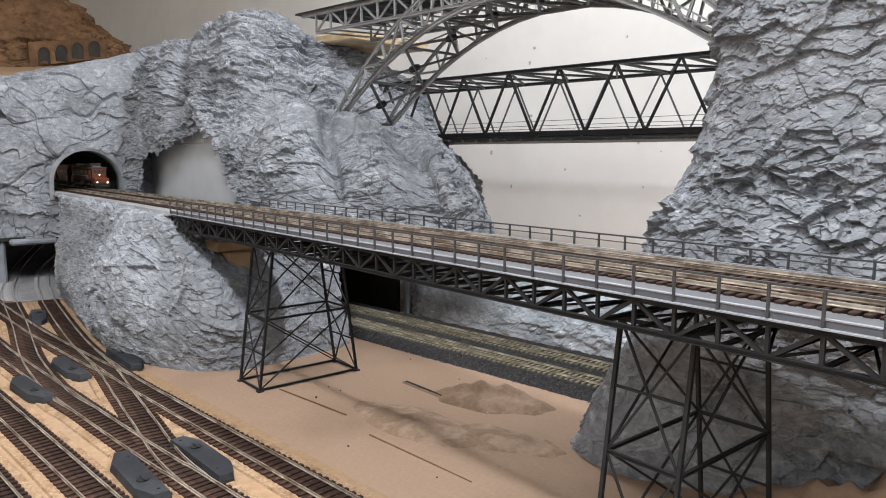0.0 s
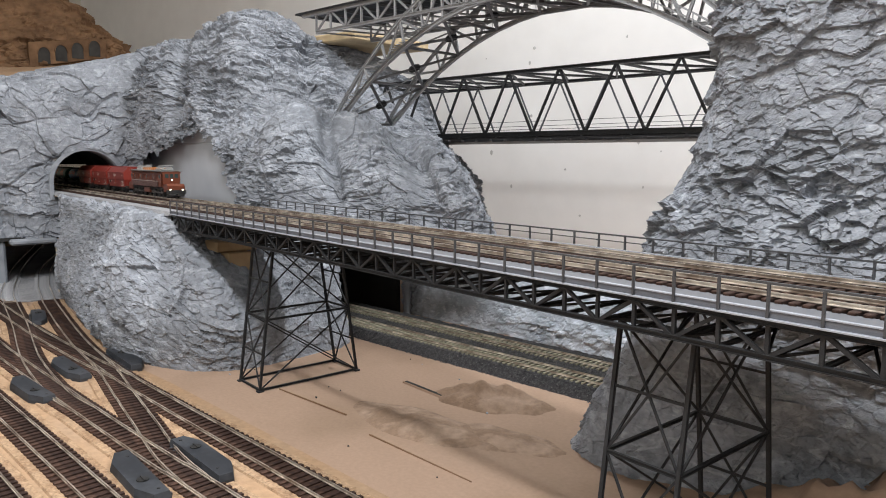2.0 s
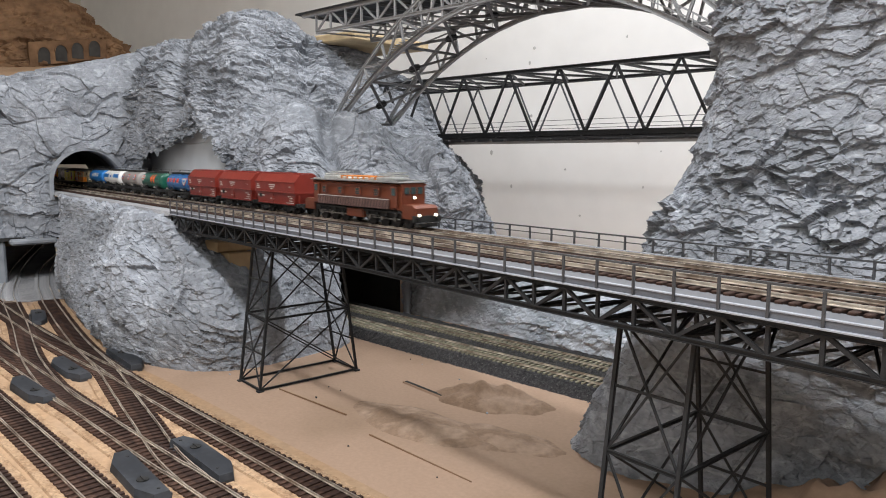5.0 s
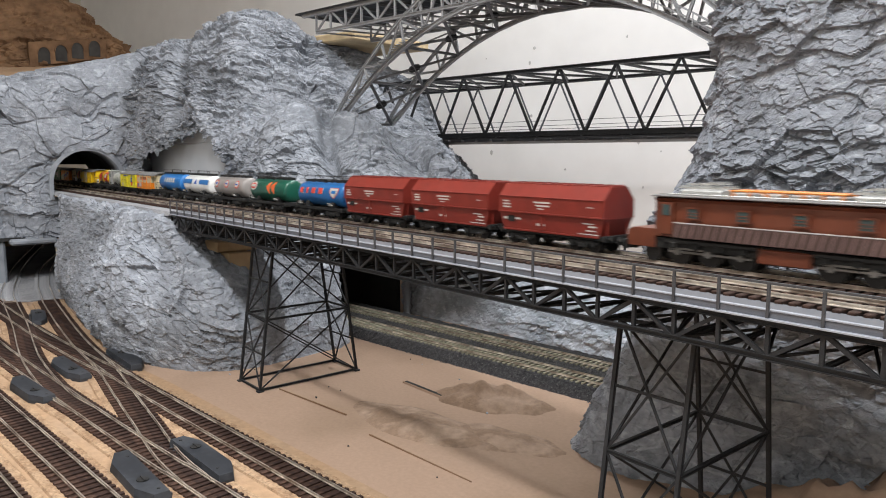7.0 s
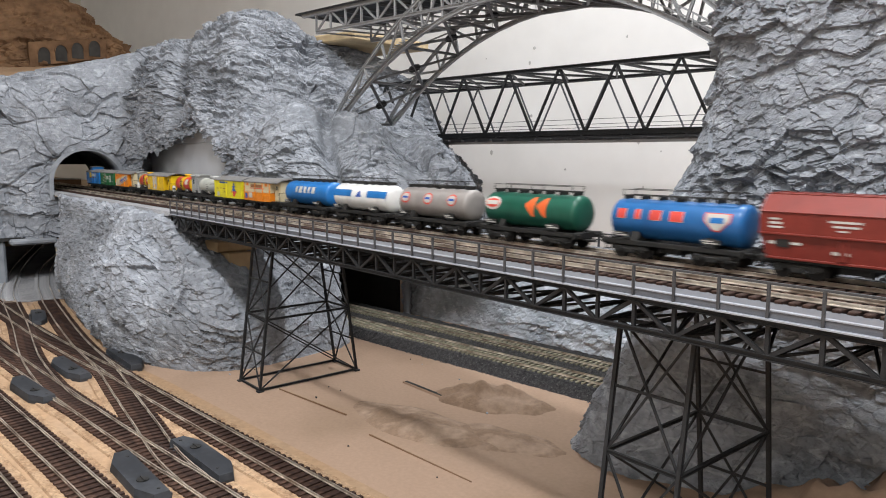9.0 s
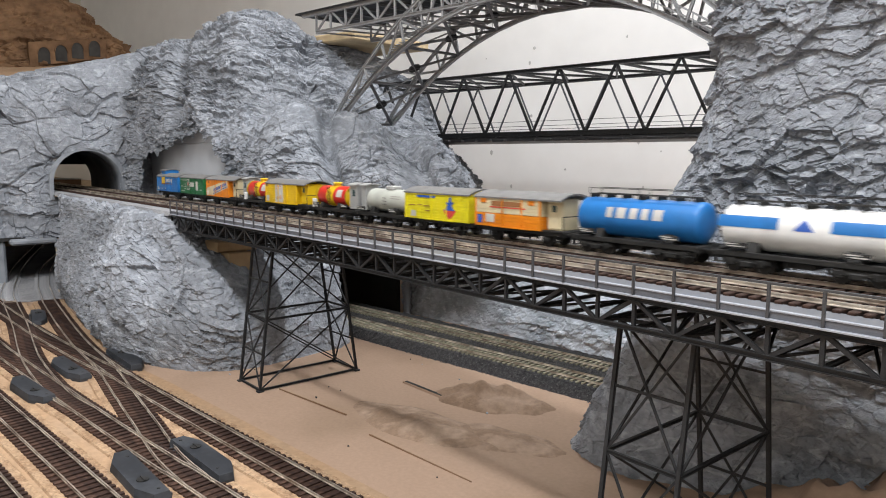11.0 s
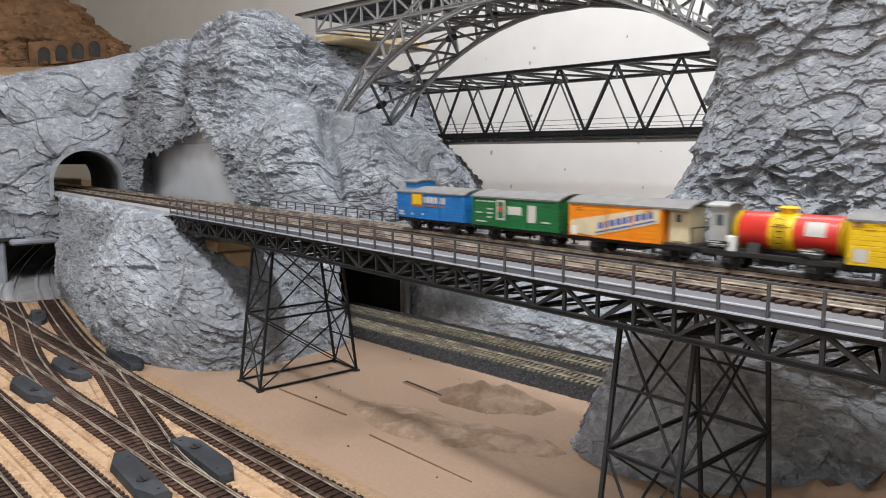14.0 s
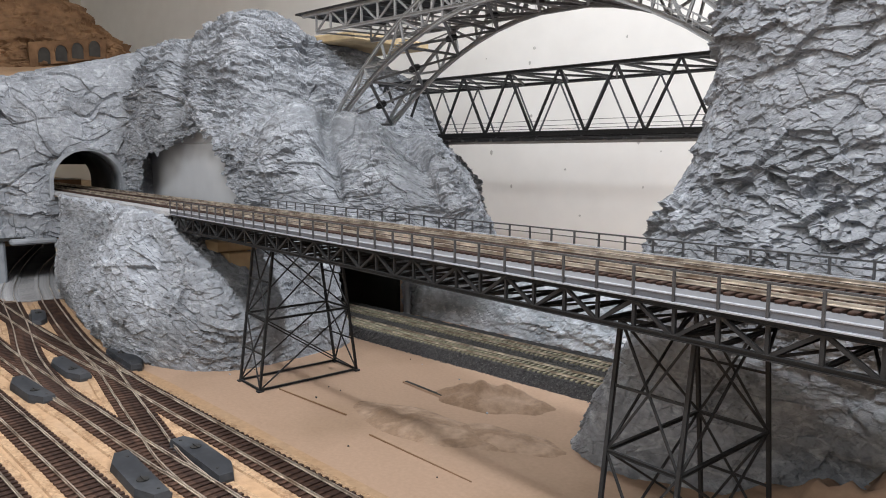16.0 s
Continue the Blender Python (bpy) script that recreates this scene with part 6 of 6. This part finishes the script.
def point_motor():
    root = thing("point_motor", Matrix(), "anthracite plastic point motor housing beside the track", "point motor", "point motors")
    L, w, h = 0.090, 0.0190, 0.0080
    out = [(-L / 2, -w * 0.10), (-L / 2, w * 0.5), (L / 2, w * 0.5), (L / 2, -w * 0.10), (L * 0.30, -w * 0.5), (-L * 0.30, -w * 0.5)]
    bm = bmesh.new()
    add_prism(bm, out, 0.0, h * 0.45, "xy")
    top = [(a * 0.97, b * 0.90) for a, b in out]
    lo = [bm.verts.new((a, b, h * 0.45)) for a, b in out]
    hi = [bm.verts.new((a, b, h)) for a, b in top]
    fs = [bm.faces.new(hi)]
    for i in range(6):
        j = (i + 1) % 6
        fs.append(bm.faces.new((lo[i], lo[j], hi[j], hi[i])))
    bmesh.ops.recalc_face_normals(bm, faces=bm.faces)
    part("housing", bm, MOTOR, root)
    bm = bmesh.new()
    add_cyl(bm, (L * 0.18, 0, h - 0.0002), (L * 0.18, 0, h + 0.0008), 0.0042, seg=18)
    add_box(bm, (L * 0.18, 0, h + 0.0012), (0.0090, 0.0014, 0.0010), 0.0003)
    part("hand_lever", bm, UNDER, root, "black round hand lever")
    for x in (-L * 0.34, L * 0.40):
        bm = bmesh.new()
        add_cyl(bm, (x, w * 0.2, h - 0.0002), (x, w * 0.2, h + 0.0003), 0.0012, seg=10)
        part("screw", bm, UNDER, root)
    for x in np.linspace(-L * 0.42, L * 0.42, 12):
        part("lug", box_mesh((x, w * 0.5 + 0.0012, 0.0022), (0.0022, 0.0026, 0.0030), 0.0003), MOTOR, root)
    return root


first = point_motor()
spots = [(-0.390, -0.1560, 0.5, 0), (-0.390, -0.1060, 182, 0), (-0.652, -0.1755, 7, 0), (-0.705, -0.1300, 4, 0), (-0.706, -0.0700, 181, 0), (-1.000, -0.1020, 171, 0), (-0.905, -0.1930, 10, 0)]
first.matrix_basis = pose(spots[0][0], spots[0][1], 0.0014, 0, 0, spots[0][2])
for x, y, a, _ in spots[1:]:
    copy_thing(first, pose(x, y, 0.0014, 0, 0, a))

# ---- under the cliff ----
# the black underside is out of view, added to darken the passage
tagged(part("cliff_underside", box_mesh((-1.72, -0.20, 0.0815), (0.72, 0.9, 0.006)), DARK), "unseen black board added to keep light out of the passage", "panel", kind="structure")
tagged(part("passage_wall", box_mesh((-1.98, -0.15, 0.04), (0.012, 0.9, 0.082), 0.001), WOOD), "brown board closing the passage under the cliff", "panel", kind="structure")
tagged(part("plaster_edge", box_mesh((-1.352, -0.040, 0.0765), (0.022, 0.076, 0.010), 0.003), CONCRETE), "broken white plaster edge over the passage", "panel", kind="structure")
tagged(part("passage_pillar", box_mesh((-1.39, -0.16, 0.039), (0.05, 0.155, 0.080), 0.004), CONCRETE), "grey block beside the passage under the cliff", "panel", kind="structure")
tagged(part("plywood_edge", box_mesh((-1.213, -0.030, 0.040), (0.004, 0.005, 0.080), 0.0008), PLY), "pale bare plywood edge at the rock's corner", "panel", kind="structure")

# ---- plateau and brown hill behind the cliff ----
rock_sheet("plateau", [
    [(-1.49, -0.8, 0.345), (-1.49, -0.2, 0.352), (-1.49, -0.05, 0.362), (-1.47, 0.05, 0.388), (-1.45, 0.15, 0.420), (-1.42, 0.25, 0.43)],
    [(-1.70, -0.8, 0.375), (-1.70, -0.2, 0.385), (-1.70, 0.0, 0.402), (-1.70, 0.1, 0.415), (-1.68, 0.2, 0.44), (-1.65, 0.3, 0.45)],
    [(-2.05, -0.8, 0.43), (-2.05, -0.2, 0.435), (-2.05, 0.0, 0.445), (-2.05, 0.15, 0.460), (-2.0, 0.3, 0.475), (-2.0, 0.4, 0.48)],
    [(-2.45, -0.8, 0.48), (-2.45, -0.2, 0.485), (-2.45, 0.0, 0.495), (-2.45, 0.2, 0.51), (-2.45, 0.4, 0.53), (-2.45, 0.5, 0.54)],
], 90, 70, OCHRE, "smooth ochre painted plateau on the cliff", k=55, rough=0.003, fine=0.0006)
rock_sheet("brown_hill", [
    [(-2.36, -0.8, 0.46), (-2.38, -0.1, 0.48), (-2.38, 0.1, 0.49), (-2.39, 0.24, 0.505), (-2.40, 0.36, 0.525), (-2.41, 0.44, 0.545), (-2.45, 0.52, 0.55)],
    [(-2.42, -0.8, 0.57), (-2.43, -0.1, 0.57), (-2.42, 0.1, 0.57), (-2.41, 0.24, 0.575), (-2.42, 0.36, 0.59), (-2.43, 0.425, 0.60), (-2.47, 0.50, 0.575)],
    [(-2.50, -0.8, 0.69), (-2.50, -0.1, 0.70), (-2.47, 0.1, 0.69), (-2.46, 0.24, 0.69), (-2.46, 0.31, 0.70), (-2.48, 0.36, 0.68), (-2.52, 0.46, 0.60)],
    [(-2.62, -0.8, 0.86), (-2.60, -0.1, 0.86), (-2.56, 0.08, 0.84), (-2.54, 0.17, 0.80), (-2.54, 0.25, 0.76), (-2.56, 0.32, 0.72), (-2.58, 0.42, 0.62)],
], 150, 90, BROWN_ROCK, "brown painted hill behind the plateau", k=61, blocks=(0.08, 0.09, 0.05), rough=0.022, fine=0.004)


def arcade():
    root = thing("arcade", pose(-2.386, 0, 0), "row of four low arches in a brown retaining wall", "retaining wall")
    bm = bmesh.new()
    add_prism(bm, [(0.165, 0.500), (0.385, 0.545), (0.385, 0.604), (0.165, 0.572)], -0.03, 0.0, "yz")
    part("wall", bm, BROWN_ROCK, root)
    for y, z in ((0.205, 0.524), (0.253, 0.535), (0.300, 0.547), (0.350, 0.558)):
        r = 0.0165
        arc = [(y + r * math.cos(a), z + 0.016 + r * 1.25 * math.sin(a)) for a in np.linspace(0, math.pi, 14)]
        # no hollow here: a flat dark plate gives the recess's shade
        bm = bmesh.new()
        add_prism(bm, [(y + r, z - 0.012)] + arc + [(y - r, z - 0.012)], -0.002, 0.0022, "yz")
        part("arch_opening", bm, RECESS, root, "flat arched plate, the recess's shade put into dark grey")
        ring = [(y + 1.16 * r * math.cos(a), z + 0.016 + 1.16 * r * 1.25 * math.sin(a)) for a in np.linspace(0, math.pi, 14)]
        bm = bmesh.new()
        add_prism(bm, ring + arc[::-1], 0.0, 0.006, "yz")
        part("arch_ring", bm, BROWN_ROCK, root)


arcade()

# ---- loose bits on the sand ----
def mound(name, x, y, rx, ry, h, turn, label, k, mat=FILLER):
    n, m = 26, 40
    verts, faces = [], []
    for i in range(n + 1):
        for j in range(m):
            a = 2 * math.pi * j / m
            f = i / n
            wob = 1 + 0.25 * noise.noise(Vector((math.cos(a) * 1.7 + k, math.sin(a) * 1.7, k)))
            px, py = f * rx * wob * math.cos(a), f * ry * wob * math.sin(a)
            z = h * max(0, (1 - f ** 1.5)) * (0.8 + 0.5 * noise.noise(Vector((px * 60, py * 60, k)))) - 0.0006
            verts.append((px, py, z))
    for i in range(n):
        for j in range(m):
            faces.append((i * m + j, (i + 1) * m + j, (i + 1) * m + (j + 1) % m, i * m + (j + 1) % m))
    me = bpy.data.meshes.new(name)
    me.from_pydata(verts, [], faces)
    me.materials.append(mat)
    for p in me.polygons:
        p.use_smooth = True
    ob = new(name, me)
    ob.matrix_basis = pose(x, y, 0.0004, 0, 0, turn)
    return tagged(ob, label, "filler mound", "filler mounds")


mound("filler_mound", -0.360, 0.158, 0.062, 0.032, 0.021, 25, "low brown mound of filler on the sandy board", 2.0)
mound("filler_mound", -0.350, 0.068, 0.085, 0.030, 0.0085, 8, "flat smear of filler on the sandy board", 5.0)
mound("filler_mound", -0.285, 0.100, 0.055, 0.024, 0.0060, 14, "flat smear of filler on the sandy board", 8.0)
mound("sand_bank", 0.035, 0.153, 0.16, 0.048, 0.066, 4, "smooth tan bank at the foot of the rock pillar", 3.0, mat=SAND)
slit = thing("board_slot", pose(-0.422, 0.1295, 0.0), "short slot with a raised lip, its shade laid on as a black strip", "slot")
part("lip", box_mesh((0, 0, 0.0008), (0.064, 0.0065, 0.0026), 0.0008), SAND, slit)
# the hole's shade is a black strip on the lip, nothing is cut
part("slot", box_mesh((0, -0.0006, 0.0020), (0.058, 0.0035, 0.0008), 0.0002), DARK, slit)
for x, y, a, l in ((-0.463, 0.0255, 7, 0.105), (-0.30, 0.025, 3, 0.12)):
    o = part("board_joint", box_mesh((0, 0, 0.0006), (l, 0.0011, 0.0014), 0.0003), BROWN_ROCK)
    o.matrix_basis = pose(x, y, 0, 0, 0, a)
    tagged(o, "fine raised joint line in the painted board", "joint", "board joints")
rng = random.Random(8)
for i in range(22):
    x, y = rng.uniform(-0.6, -0.12), rng.uniform(-0.03, 0.19)
    if -0.565 < x < -0.515 or y < -0.03 + 0.09 * (x + 0.6):
        continue
    s = rng.uniform(0.0005, 0.0013)
    bm = bmesh.new()
    bmesh.ops.create_icosphere(bm, subdivisions=1, radius=s)
    for v in bm.verts:
        v.co *= rng.uniform(0.6, 1.3)
    o = part("crumb", bm, [ROCK_LIT, BALLAST, SAND, BALLAST][i % 4])
    o.matrix_basis = pose(x, y, s * 0.5 + 0.0004, 0, 0, rng.uniform(0, 360))
    tagged(o, "small crumb of plaster or ballast on the board", "crumb", "crumbs")
tagged(part("timber_block", box_mesh((-0.702, 0.055, 0.125), (0.036, 0.050, 0.012), 0.0012), WOOD), "raw timber block under the viaduct's end", "timber block")
tagged(part("timber_post", box_mesh((-0.690, 0.055, 0.058), (0.030, 0.030, 0.1205), 0.0012), WOOD), "raw timber post carrying the block", "timber post")

# ---- seen through the tunnel ----
tagged(part("staging_board", box_mesh((-2.4, 0.24, 0.140), (1.4, 0.24, 0.016), 0.001), WOOD), "dark board beyond the tunnel", "panel", kind="structure")
crate = thing("brown_wagon_body", pose(-1.95, 0.150, 0.148), "small red-brown wagon body on the board beyond the tunnel", "wagon body")
part("body", box_mesh((0, 0, 0.012), (0.07, 0.055, 0.022), 0.001), BROWN_ROCK, crate)
part("roof", box_mesh((0, 0, 0.0245), (0.072, 0.058, 0.003), 0.001), CAB_GREY, crate)
frame_stand = thing("green_lattice_stand", pose(-1.90, 0.235, 0.148), "small green lattice stand on the board beyond the tunnel", "stand")
gm = section_mesh("green_bar", VAN_GREEN, "bar")
for a, b in (((0, -0.03, 0), (0, 0.03, 0.06)), ((0, 0.0, 0), (0, 0.0, 0.055)), ((0, 0.03, 0), (0, 0.03, 0.06)), ((0, -0.03, 0.02), (0, 0.03, 0.02)), ((0, -0.01, 0.04), (0, 0.03, 0.04))):
    beam("bar", gm, a, b, 0.003, 0.003, frame_stand)


def motions():
    """The train runs out of the tunnel, over the viaduct and away."""
    for root, u in RUNNING:
        walk(root, [(t, pose(train_reach(t) + u, TRAIN_Y, RAIL_TOP)) for t in (0.0, 2.0, 4.0, 6.0, 8.0, 10.0, 12.0, 14.0, 16.0)])


motions()
